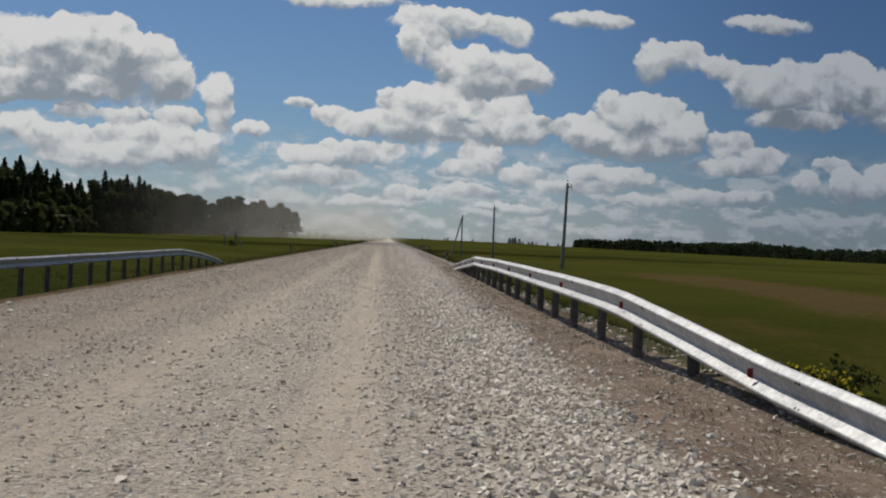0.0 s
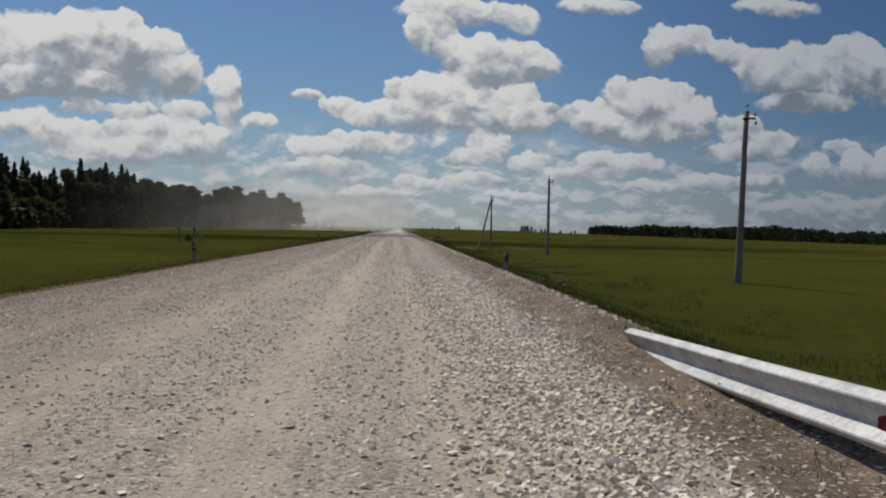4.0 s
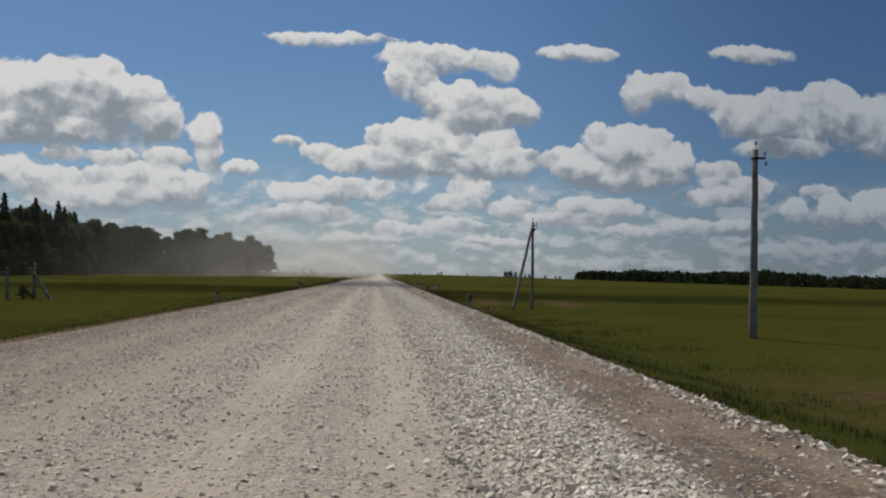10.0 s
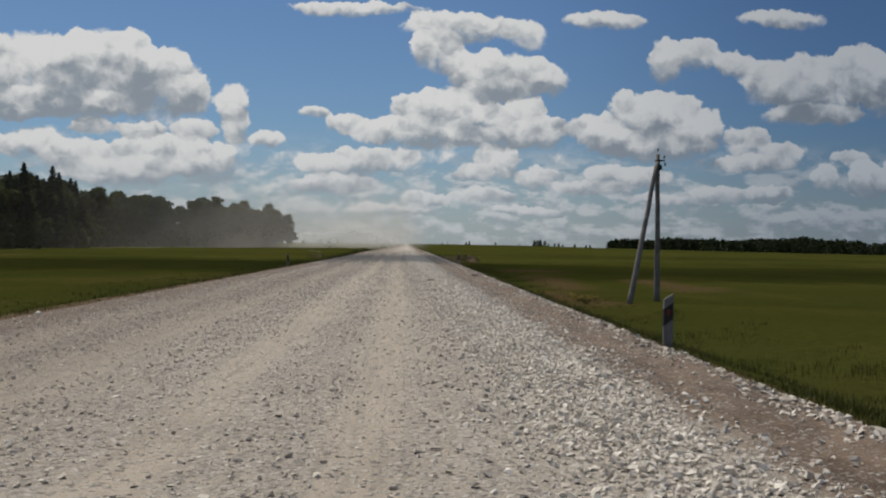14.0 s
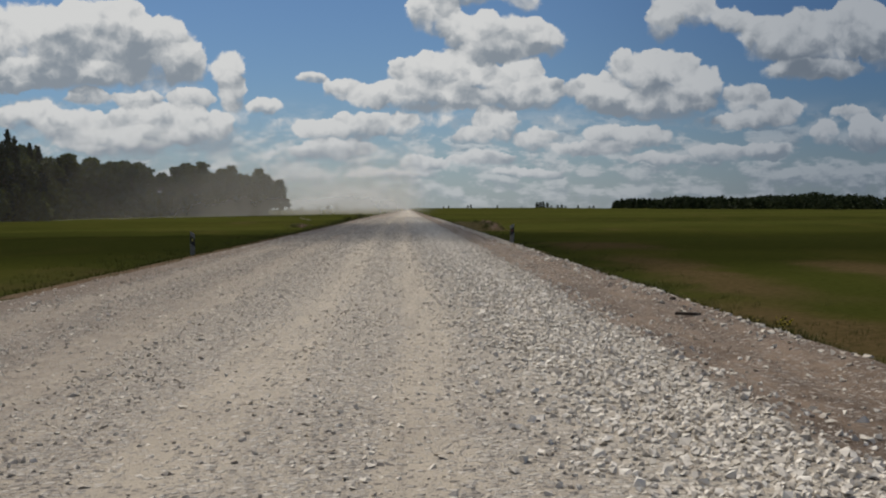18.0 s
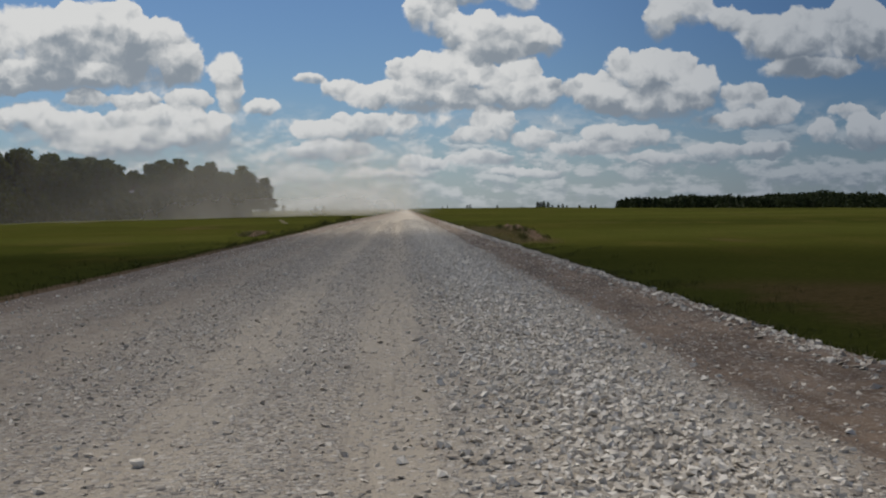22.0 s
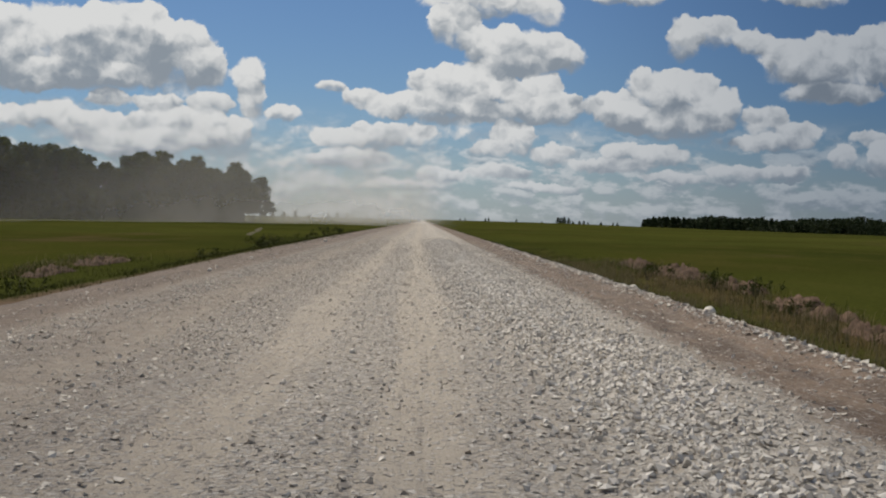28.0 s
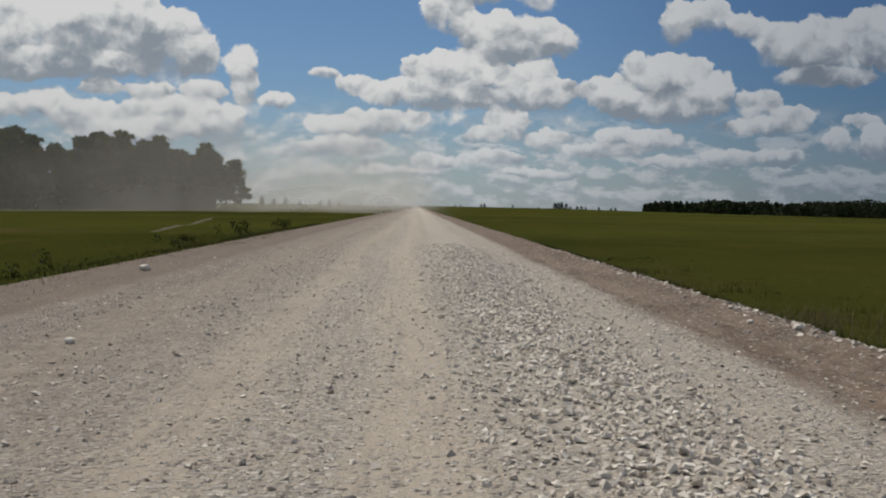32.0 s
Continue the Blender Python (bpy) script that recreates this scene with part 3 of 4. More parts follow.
def road_z(x, y):
    """Height of the road's crown, ruts and ripples."""
    c = (x - (LEFT + RIGHT) / 2) / ((RIGHT - LEFT) / 2)
    z = 0.015 - 0.05 * c * c
    across = x - 1.07 + 0.0061 * min(max(y, -20.0), 320.0)
    for at in (0.0, -1.3, -3.0, -4.5):
        z -= 0.018 * math.exp(-((across - at) / 0.28) ** 2)
    z += 0.035 * math.exp(-((x - ramp(y, *HEAP)) / 0.45) ** 2)
    z += 0.014 * noise.noise((x * 1.6, y * 0.7, 0)) + 0.012 * noise.noise((x * 5.0, y * 4.0, 7))
    if x > 2.2:
        for at, deep in ((2.55, 0.03), (3.1, 0.04)):
            z -= deep * math.exp(-((x - at - 0.12 * noise.noise((y * 0.08, at, 0))) / 0.13) ** 2)
        z += 0.03 * noise.noise((x * 2.2, y * 0.35, 5)) * min(1.0, (x - 2.2) * 2)
        z += 0.05 * math.exp(-((x - 3.55) / 0.18) ** 2) * (0.6 + noise.noise((y * 0.4, 1.0, 2.0)))
    return z


def grid(name, xs, ys, height, mat):
    verts = [(x, y, height(x, y)) for y in ys for x in xs]
    w = len(xs)
    i = (np.arange(len(ys) - 1)[:, None] * w + np.arange(w - 1)[None]).ravel()
    return mesh_of(name, verts, np.stack([i, i + 1, i + w + 1, i + w], 1), mat, True)


def spread(start, stop, first, grow, top):
    out, step = [start], first
    while out[-1] < stop:
        out.append(out[-1] + step)
        step = min(step * grow, top)
    return out


side_r = spread(3.5, 3200, 0.3, 1.09, 220)
side_l = [2 * -1.1 - x - 0.2 for x in spread(3.5, 3200, 0.3, 1.09, 220)]
land_x = sorted([-5.2, -5.55, -5.7] + side_l + [-3.0, 0.0] + side_r)
land_y = list(np.arange(-160, -20, 10.0)) + spread(-20, 4950, 1.5, 1.012, 140)
ground = new("ground", grid("ground", land_x, land_y, ground_z, GRASS))
tagged(ground, "rough green meadow falling away beside the raised road", "ground", kind="structure")

road_x = list(np.arange(LEFT, RIGHT + 0.01, 0.2))
road_y = list(np.arange(-60, 0, 2.0)) + list(np.arange(0, 310, 0.3)) + spread(310, 3600, 0.6, 1.02, 40)
road = new("road", grid("road", road_x, road_y, road_z, ROAD))
for v in road.data.vertices:
    if v.co.x < -4.0:
        v.co.x += (left_rim(v.co.y) - LEFT) * (-4.0 - v.co.x) / (-4.0 - LEFT)
tagged(road, "straight pale gravel road with sandy wheel lines and brown shoulder", "road", kind="structure")


# ---------------------------------------------------------------- loose stones
def rocks(name, spots, sizes, heights, seed, mat, flat=0.55):
    """Sharp-edged stones, one closed lump each, joined in one mesh."""
    rng = np.random.default_rng(seed)
    n = len(spots)
    corner = np.array([(-1, -0.6, -0.7), (0.9, -0.8, -0.7), (0.1, 1, -0.7), (-0.55, 0.6, 0.75), (-0.25, -0.8, 0.8), (0.75, 0.2, 0.7)], float) * 0.72
    v = corner[None] * np.array([1.05, 0.85, flat]) + rng.uniform(-0.36, 0.36, (n, 6, 3))
    a, tip = rng.uniform(0, 6.283, n), rng.uniform(-0.38, 0.38, n)
    ct, st = np.cos(tip)[:, None], np.sin(tip)[:, None]
    v[..., 1], v[..., 2] = v[..., 1] * ct - v[..., 2] * st, v[..., 1] * st + v[..., 2] * ct
    ca, sa = np.cos(a)[:, None], np.sin(a)[:, None]
    v[..., 0], v[..., 1] = v[..., 0] * ca - v[..., 1] * sa, v[..., 0] * sa + v[..., 1] * ca
    v *= sizes[:, None, None]
    v[..., 0] += spots[:, 0:1]
    v[..., 1] += spots[:, 1:2]
    v[..., 2] += (heights + 0.28 * sizes)[:, None]
    f = np.array([(3, 4, 5), (0, 1, 4), (1, 5, 4), (1, 2, 5), (2, 3, 5), (2, 0, 3), (0, 4, 3)])
    faces = (f[None] + 6 * np.arange(n)[:, None, None]).reshape(-1, 3)
    return mesh_of(name, v.reshape(-1, 3), faces, mat)


def stone_share(x, y, patch):
    """How thickly stones lie, 0 to 1, by the wheel lines and the heaped windrow."""
    across = x - 1.07 + 0.0061 * np.clip(y, -20, 320)
    d = 0.58 + 0 * x
    for at in (0.0, -1.3, -3.0, -4.5):
        d *= 1 - 0.75 * np.exp(-((across - at) / 0.3) ** 2)
    d *= np.where(x > 2.35, 0.36, 1.0)
    d += np.interp(y, [90, 105, 140, 150, 190, 205], [0.35, 0.75, 0.75, 0.2, 0.2, 1.0]) * np.exp(-((x - 3.65) / 0.18) ** 2) * np.clip((y - 50) / 15, 0.0, 1)
    d *= np.where(x < -5.2, 0.4, 1.0)
    return np.clip(d * (0.35 + 1.3 * patch), 0, 1)


rng = np.random.default_rng(5)
tries = 480000
sx, sy = rng.uniform(LEFT + 0.1, RIGHT + 0.25, tries), rng.uniform(2.5, 320, tries)
patch = np.zeros(tries)
for kx, ky, ph in ((0.9, 0.21, 0.3), (1.7, 0.43, 1.9), (3.1, 0.8, 4.0), (0.4, 1.3, 2.2)):
    patch += np.sin(sx * kx * 2.3 + 3 * np.sin(sy * ky + ph)) * np.sin(sy * ky * 2.1 + ph * 2 + sx)
patch = np.clip(0.5 + 0.28 * patch, 0, 1)
keep = rng.uniform(0, 1, tries) < stone_share(sx, sy, patch)
keep &= rng.uniform(0, 1, tries) < np.clip((322 - sy) / 50, 0, 1)
sx, sy = sx[keep], sy[keep]
size = 0.012 + 0.036 * rng.beta(1.15, 3.6, len(sx))
size *= np.where(sx > 3.3, 1.7, 1.0)
# the heaped windrow right of the wheel line
m = 180000
wy = rng.uniform(2.5, 320, m)
wy = wy[rng.uniform(0, 1, m) < np.clip((322 - wy) / 50, 0, 1)]
m = len(wy)
wx = np.interp(wy, [p[0] for p in HEAP], [p[1] for p in HEAP]) + rng.normal(0, 0.42, m) + 0.06 * np.sin(wy * 0.37 + 1)
wsize = 0.014 + 0.040 * rng.beta(1.5, 3.2, m)


ROAD_X, ROAD_Y = np.array(road_x), np.arange(0, 331, 0.3)
LEVEL = np.array([[road_z(a, b) for a in road_x] for b in ROAD_Y])


def road_level(px, py):
    """The road's height at many places at once, between the points of its sheet."""
    i = np.clip(np.searchsorted(ROAD_X, px) - 1, 0, len(ROAD_X) - 2)
    j = np.clip((py / 0.3).astype(int), 0, len(ROAD_Y) - 2)
    a, b = np.clip((px - ROAD_X[i]) / 0.2, 0, 1), np.clip(py / 0.3 - j, 0, 1)
    low, high = LEVEL[j, i] * (1 - a) + LEVEL[j, i + 1] * a, LEVEL[j + 1, i] * (1 - a) + LEVEL[j + 1, i + 1] * a
    return low * (1 - b) + high * b


def strew(px, py, size_, seed, mat, label, flat=0.55):
    h = road_level(px, py)
    off = px >= RIGHT
    h[off] = [ground_z(a, b) for a, b in zip(px[off], py[off])]
    ob = new("gravel", rocks("gravel", np.stack([px, py], 1), size_, h - 0.1 * (0.55 - flat) / 0.15 * size_, seed, mat, flat))
    return tagged(ob, label, "gravel", kind="stuff")


strew(sx, sy, size, 11, STONE, "loose warm grey crushed stone strewn over the road", 0.40)
strew(wx, wy, wsize, 12, FRESH, "heaped line of pale fresh crushed stone beside the wheel track")


# ---------------------------------------------------------------- guardrails
def beam(path, facing, deep=1.0, tall=1.0):
    """A W-profile crash-barrier beam swept along (x, y, z) stations; facing: +1 bulges to +x."""
    prof = [(-0.012, 0.158), (0.0, 0.162), (0.02, 0.158), (0.082, 0.118), (0.086, 0.106), (0.008, -0.022), (0.008, -0.034), (0.096, -0.104), (0.098, -0.118), (0.06, -0.155), (0.03, -0.162)]
    prof = [(a * deep, b * tall) for a, b in prof]
    back = [(a - 0.006, b * 0.985) for a, b in reversed(prof)]
    ring = prof + back
    bm = bmesh.new()
    loops = [[bm.verts.new((x + facing * a, y, z + b)) for a, b in ring] for x, y, z in path]
    k = len(ring)
    for p, q in zip(loops, loops[1:]):
        for i in range(k):
            f = (p[i], p[(i + 1) % k], q[(i + 1) % k], q[i])
            bm.faces.new(f if facing < 0 else f[::-1])
    bm.faces.new(loops[0])
    bm.faces.new(loops[-1][::-1])
    bmesh.ops.recalc_face_normals(bm, faces=bm.faces)
    return bm


def guardrail(line, y0, y1, facing, label, tabs=True):
    """Posts every two metres, one beam length to two posts, red tabs on every second post."""
    top = blank("guardrail", label, "guardrail", "roadside guardrails", at=(0, 0, 0))
    rng = random.Random(int(y1) + int(facing))
    ys = list(np.arange(y0, y1 + 0.01, 2.0))
    shape = {}
    for i, y in enumerate(ys):
        x, zc = line(y)
        g = min(ground_z(x - facing * 0.12, y), 0.0) - 0.35
        if zc < (0.1 if tabs else -0.25):
            continue
        bm = bmesh.new()
        lean = Matrix.Translation((x - facing * 0.13, y, 0)) @ Matrix.Rotation(rng.uniform(-0.03, 0.03), 4, "X")
        rod(bm, lean @ Vector((0, 0, g)), lean @ Vector((0, 0, zc + 0.10)), 0.068, 0.062, 14, 5, 0.003, rng)
        part("post", bm, POST_GREY, top, "dark weathered round post", True)
        bm = bmesh.new()
        box(bm, 0.10, 0.10, 0.26, Matrix.Translation((x - facing * 0.035, y, zc)), 0.008)
        part("spacer", bm, POST_GREY, top)
        if tabs and i % 2 == 0:
            bm = bmesh.new()
            tab = [(0, -0.045), (0.05, -0.025), (0.05, 0.04), (0.0, 0.05)]
            f = bm.faces.new([bm.verts.new((x + facing * (0.075 + a), y - 0.035, zc + b)) for a, b in tab])
            made = bmesh.ops.extrude_face_region(bm, geom=[f])["geom"]
            bmesh.ops.translate(bm, vec=(0, 0.006, 0), verts=[v for v in made if isinstance(v, bmesh.types.BMVert)])
            part("reflector", bm, RED, top, "small red reflector tab")
    step = 4.0
    y = y0 - 1.0
    while y < y1 - 0.1:
        end = min(y + step, y1 + 1.0)
        path = []
        for s in np.linspace(y, end + 0.12, 9):
            x, zc = line(s)
            path.append((x + facing * 0.02, s, zc))
        rail = part("rail", beam(path, facing, 1.0 if tabs else 0.6, 1.0 if tabs else 0.8), STEEL, top, "dented galvanised W-profile rail")
        bm = bmesh.new()
        for a in (0.03, 0.09):
            for b in (-0.1, 0.1):
                x, zc = line(end + a)
                rod(bm, (x + facing * 0.085, end + a, zc + b), (x + facing * 0.112, end + a, zc + b), 0.016, 0.011, 7)
        tagged(part("joint_bolts", bm, IRON, rail), kind="stuff")
        y = end
    return top


def right_line(y):
    x = ramp(y, (-8, 4.1), (4, 3.6), (8.7, 3.28), (12.7, 3.02), (17, 2.92), (37, 3.06), (52.5, 3.25))
    z = ramp(y, (-8, -0.3), (4, -0.08), (7, 0.12), (8.7, 0.21), (11.1, 0.415), (12.8, 0.548), (13.8, 0.58), (17.3, 0.63), (28, 0.645), (36.5, 0.595), (52.5, -0.06))
    return x, z + 0.003 * math.sin(y * 0.9)


def left_line(y):
    x = -8.4
    z = ramp(y, (0, 0.34), (45.0, 0.34), (50.0, 0.10), (54.0, -0.2), (58.0, -0.62))
    return x, z + 0.003 * math.sin(y * 1.1)


guardrail(right_line, 5.0, 51.0, -1.0, "galvanised steel crash barrier with red tabs, sloping to the ground")
guardrail(left_line, 10.0, 56.0, 1.0, "dull galvanised steel crash barrier sinking into the ground", False)


# ---------------------------------------------------------------- poles of the line
def line_pole(x, y, top_z, lean=0.0, strut=None, arm=1.0, label=""):
    base = ground_z(x, y) - 0.05
    ob = blank("utility_pole", label, "pole", "poles of the old line", at=(x, y, base))
    h = top_z - base
    rng = random.Random(int(y))
    tip = (math.tan(radians(lean)) * h, 0, h)
    bm = bmesh.new()
    rod(bm, (0, 0, -0.3), tip, 0.135, 0.085, 14, 9, 0.012, rng)
    part("shaft", bm, POLE, ob, "weathered grey pole, pale on the sunlit side", True)
    bm = bmesh.new()
    box(bm, 0.32, 0.05, 0.07, Matrix.Translation((tip[0] + 0.12 * arm, -0.1, h - 0.28)), 0.006)
    box(bm, 0.24, 0.25, 0.05, Matrix.Translation((tip[0], 0, h - 0.28)), 0.006)
    part("bracket", bm, IRON, ob, "dark iron bracket")
    for dx, up in ((0.26, 1), (0.30, -1), (-0.02, 1)):
        bm = bmesh.new()
        cx, cz = tip[0] + dx * arm, h - 0.28 + (0.03 if up > 0 else -0.03) + (0.30 if dx < 0 else 0)
        rod(bm, (cx, -0.1, cz), (cx, -0.1, cz + up * 0.12), 0.012, 0.012, 8)
        rod(bm, (cx, -0.1, cz + up * 0.08), (cx, -0.1, cz + up * 0.15), 0.045, 0.05, 10)
        rod(bm, (cx, -0.1, cz + up * 0.15), (cx, -0.1, cz + up * 0.2), 0.05, 0.025, 10)
        part("insulator", bm, PORCELAIN, ob, "grey porcelain insulator")
    if strut:
        sxx, syy = strut
        foot = ground_z(x + sxx, y + syy) - base - 0.3
        bm = bmesh.new()
        rod(bm, (sxx, syy, foot), (tip[0] - 0.05, -0.12, h - 0.35), 0.125, 0.085, 14, 9, 0.012, rng)
        part("strut", bm, POLE, ob, "leaning brace pole, pale in the sun", True)
        bm = bmesh.new()
        rod(bm, (tip[0] - 0.1, -0.1, h - 0.62), (tip[0] + 0.12, -0.02, h - 0.55), 0.13, 0.13, 12)
        part("clamp", bm, IRON, ob)
    return ob


line_pole(12.6, 77.7, 5.75, 1.5, label="tall bare grey pole standing in the green field")
line_pole(11.8, 122.0, 5.35, 0.0, label="grey pole with a side bracket and insulators")
line_pole(11.25, 166.9, 5.27, -0.4, (-1.75, -2.5), label="grey pole propped by a leaning brace")
line_pole(-22.8, 163.0, 1.3, 1.0, (1.5, -0.6), -1.0, "short dark braced pole before the wood, with brush at its foot")
line_pole(-24.2, 162.0, 1.0, -1.0, None, -1.0, "short weathered pole in the meadow")


# ---------------------------------------------------------------- roadside marker posts
def marker_post(x, y, face, turn=0.0, tall=1.0):
    z = (road_z(x, y) if LEFT < x < RIGHT else ground_z(x, y)) - 0.02
    ob = blank("marker_post", "white marker post with a slanted black band on the verge", "marker post", "roadside marker posts", at=(x, y, z))
    ob.scale = (1, 1, tall)
    ob.rotation_euler = (radians(random.Random(int(y)).uniform(-2, 2)), radians(random.Random(int(y) + 1).uniform(-2.5, 2.5)), radians(turn))
    bm = bmesh.new()
    outline = [(-0.06, -0.035), (0.06, -0.035), (0.075, 0.01), (0.03, 0.045), (-0.03, 0.045), (-0.075, 0.01)]
    lo = [bm.verts.new((a, b, -0.2)) for a, b in outline]
    hi = [bm.verts.new((a * 0.96, b * 0.96, 0.80 + 0.05 * a / 0.075 * face)) for a, b in outline]
    for i in range(6):
        bm.faces.new((lo[i], lo[(i + 1) % 6], hi[(i + 1) % 6], hi[i]))
    bm.faces.new(hi)
    bm.faces.new(lo[::-1])
    part("body", bm, WHITE, ob)
    bm = bmesh.new()
    big = [(a * 1.02 + 0.0, b * 1.04) for a, b in outline]
    lo = [bm.verts.new((a, b, 0.40 + 0.8 * a * face)) for a, b in big]
    hi = [bm.verts.new((a, b, 0.66 + 0.8 * a * face)) for a, b in big]
    for i in range(6):
        bm.faces.new((lo[i], lo[(i + 1) % 6], hi[(i + 1) % 6], hi[i]))
    bm.faces.new(hi)
    bm.faces.new(lo[::-1])
    part("band", bm, BLACK, ob, "slanted black band")
    bm = bmesh.new()
    box(bm, 0.04, 0.006, 0.09, Matrix.Translation((0, -0.041, 0.56)), 0.002)
    part("reflector", bm, RED if face > 0 else YELLOW, ob, "small reflector on the black band")
    return ob


for x, y in ((4.25, 77.8), (4.15, 135.6), (3.9, 193.6)):
    marker_post(x, y, 1.0, -8, 0.92)
for x, y in ((-6.9, 78.4), (-6.75, 136.7), (-6.95, 188.2)):
    marker_post(x, y, -1.0, 8)


# ---------------------------------------------------------------- trees
def cards(rng, centres, size, flat=0.5):
    """Leaf clumps: two crossed ragged quads at every centre."""
    n = len(centres)
    a = rng.normal(size=(n, 3))
    a /= np.linalg.norm(a, axis=1)[:, None]
    b = np.cross(a, rng.normal(size=(n, 3)))
    b /= np.linalg.norm(b, axis=1)[:, None]
    a[:, 2] *= flat
    s = size * rng.uniform(0.6, 1.3, n)[:, None]
    v = np.stack([centres - a * s, centres - b * s * 0.7, centres + a * s, centres + b * s * 0.7], 1)
    v += rng.normal(scale=size * 0.18, size=v.shape)
    return v.reshape(-1, 3), (np.arange(n)[:, None] * 4 + np.arange(4)[None])


def spruce_meshes(seed, h):
    rng = np.random.default_rng(seed)
    pts = []
    for i in range(48):
        f = i / 47
        z = h * (0.10 + 0.89 * f)
        r = (h * 0.165) * (1 - f) ** 0.62 * (0.85 + 0.15 * math.sin(11 * f + seed)) + 0.10
        for k in range(int(9 + 34 * (1 - f))):
            t = rng.uniform(0, 6.283)
            reach = r * rng.uniform(0.35, 1.05)
            pts.append((reach * math.cos(t), reach * math.sin(t), z - 0.28 * reach + rng.normal(0, 0.12)))
    v, f = cards(rng, np.array(pts), h * 0.027, 0.6)
    bm = bmesh.new()
    rod(bm, (0, 0, -0.4), (0.1, 0.05, h * 0.93), h * 0.013, 0.03, 8, 5, 0.05, random.Random(seed))
    return from_bm("trunk", bm, BARK, True), mesh_of("crown", v, f, SPRUCE)


def leafy_meshes(seed, h, wide, mat, bare=0.25):
    rng = np.random.default_rng(seed)
    r2 = random.Random(seed)
    bm = bmesh.new()
    rod(bm, (0, 0, -0.4), (r2.uniform(-.4, .4), r2.uniform(-.4, .4), h * 0.8), h * 0.014, 0.04, 8, 6, 0.08, r2)
    pts = []
    for k in range(13):
        t, f = rng.uniform(0, 6.283), rng.uniform(bare, 0.9)
        out = h * wide * math.sin(math.pi * min(0.97, (f - bare + 0.12) / (1.08 - bare))) * rng.uniform(0.45, 1.0)
        c = np.array((out * math.cos(t), out * math.sin(t), h * f))
        rod(bm, (0, 0, h * f * 0.72), tuple(c * 0.9), h * 0.005, 0.02, 5)
        blob = h * rng.uniform(0.065, 0.12)
        m = 140
        d = rng.normal(size=(m, 3))
        d /= np.linalg.norm(d, axis=1)[:, None]
        pts.append(c + d * blob * rng.uniform(0.3, 1.0, (m, 1)) * (1.2, 1.2, 0.95))
    top = rng.uniform(-1, 1, (150, 3)) * (h * 0.085, h * 0.085, h * 0.10) + (0, 0, h * 0.87)
    pts.append(top)
    v, f = cards(rng, np.concatenate(pts), h * 0.027, 0.8)
    return from_bm("trunk", bm, BARK, True), mesh_of("crown", v, f, mat)


KINDS = []
for s, h in ((1, 19.0), (2, 17.0), (3, 20.5), (4, 15.0)):
    KINDS.append(("spruce_tree", "tall dark spruce at the wood's edge", spruce_meshes(s, h)))
for s, h, w in ((11, 17.5, 0.20), (12, 15.5, 0.24), (13, 18.5, 0.18), (14, 13.5, 0.26)):
    KINDS.append(("broadleaf_tree", "round-topped leafy tree at the wood's edge", leafy_meshes(s, h, w, BIRCH)))
def skyline_meshes(seed, h, wide):
    """A far tree: a dense ragged crown down to the ground on a short trunk."""
    rng = np.random.default_rng(seed)
    f = rng.uniform(0.02, 1.0, 420)
    r = h * wide * np.sqrt(np.clip(1.05 - f, 0, 1)) * np.sqrt(np.clip(f * 5, 0.3, 1)) * rng.uniform(0.2, 1.0, 420)
    t = rng.uniform(0, 6.283, 420)
    v, q = cards(rng, np.stack([r * np.cos(t), r * np.sin(t), h * f], 1), h * 0.06, 0.9)
    bm = bmesh.new()
    rod(bm, (0, 0, -0.4), (0, 0, h * 0.7), h * 0.02, 0.05, 7)
    return from_bm("trunk", bm, BARK, True), mesh_of("crown", v, q, SPRUCE)


for s, h, w in ((31, 14.0, 0.42), (32, 15.0, 0.32), (33, 12.0, 0.5)):
    KINDS.append(("skyline_tree", "lone dark tree, small on the far skyline", skyline_meshes(s, h, w)))
MADE = {}


def plant(kind, x, y, scale, turn, group="trees of the roadside wood", label=""):
    name, text, (trunk, crown) = KINDS[kind]
    m = pose(x, y, ground_z(x, y) - 0.1, 0, 0, turn)
    if kind not in MADE:
        ob = blank(name, text, "tree", group)
        part("trunk", trunk, BARK, ob)
        part("crown", crown, SPRUCE, ob)
        MADE[kind] = ob
        ob.matrix_basis = m
    else:
        ob = copy_thing(MADE[kind], m)
    ob.scale = (scale, scale, scale * (0.94 + 0.12 * math.sin(turn)))
    if label:
        tagged(ob, label)
    if group:
        tagged(ob, group=group)
    return ob


wood_rng = random.Random(21)
for row, (off, gap) in enumerate(((0.0, 2.7), (3.5, 3.0), (8.0, 3.6), (14.0, 4.8))):
    y = 236.0
    while y < 556.0:
        notch = 352 < y < 372 - row * 3
        if not notch:
            x = -97.0 - off + wood_rng.uniform(-2.5, 2.5) + 4 * math.sin(y * 0.05)
            conifer = wood_rng.random() < (0.75 if y < 350 else 0.65 if y < 440 else 0.3 if y < 490 else 0.0)
            kind = wood_rng.randrange(0, 4) if conifer else wood_rng.randrange(4, 8)
            plant(kind, x, y, wood_rng.uniform(0.86, 0.99) * (0.95 if row == 0 else 1.0) * ((0.98 if y < 340 else 0.96) if conifer else 1.03) * ramp(y, (236, 1.02), (350, 1.02), (400, 1.09), (560, 1.09)), wood_rng.uniform(0, 360))
        y += gap * wood_rng.uniform(0.6, 1.4)
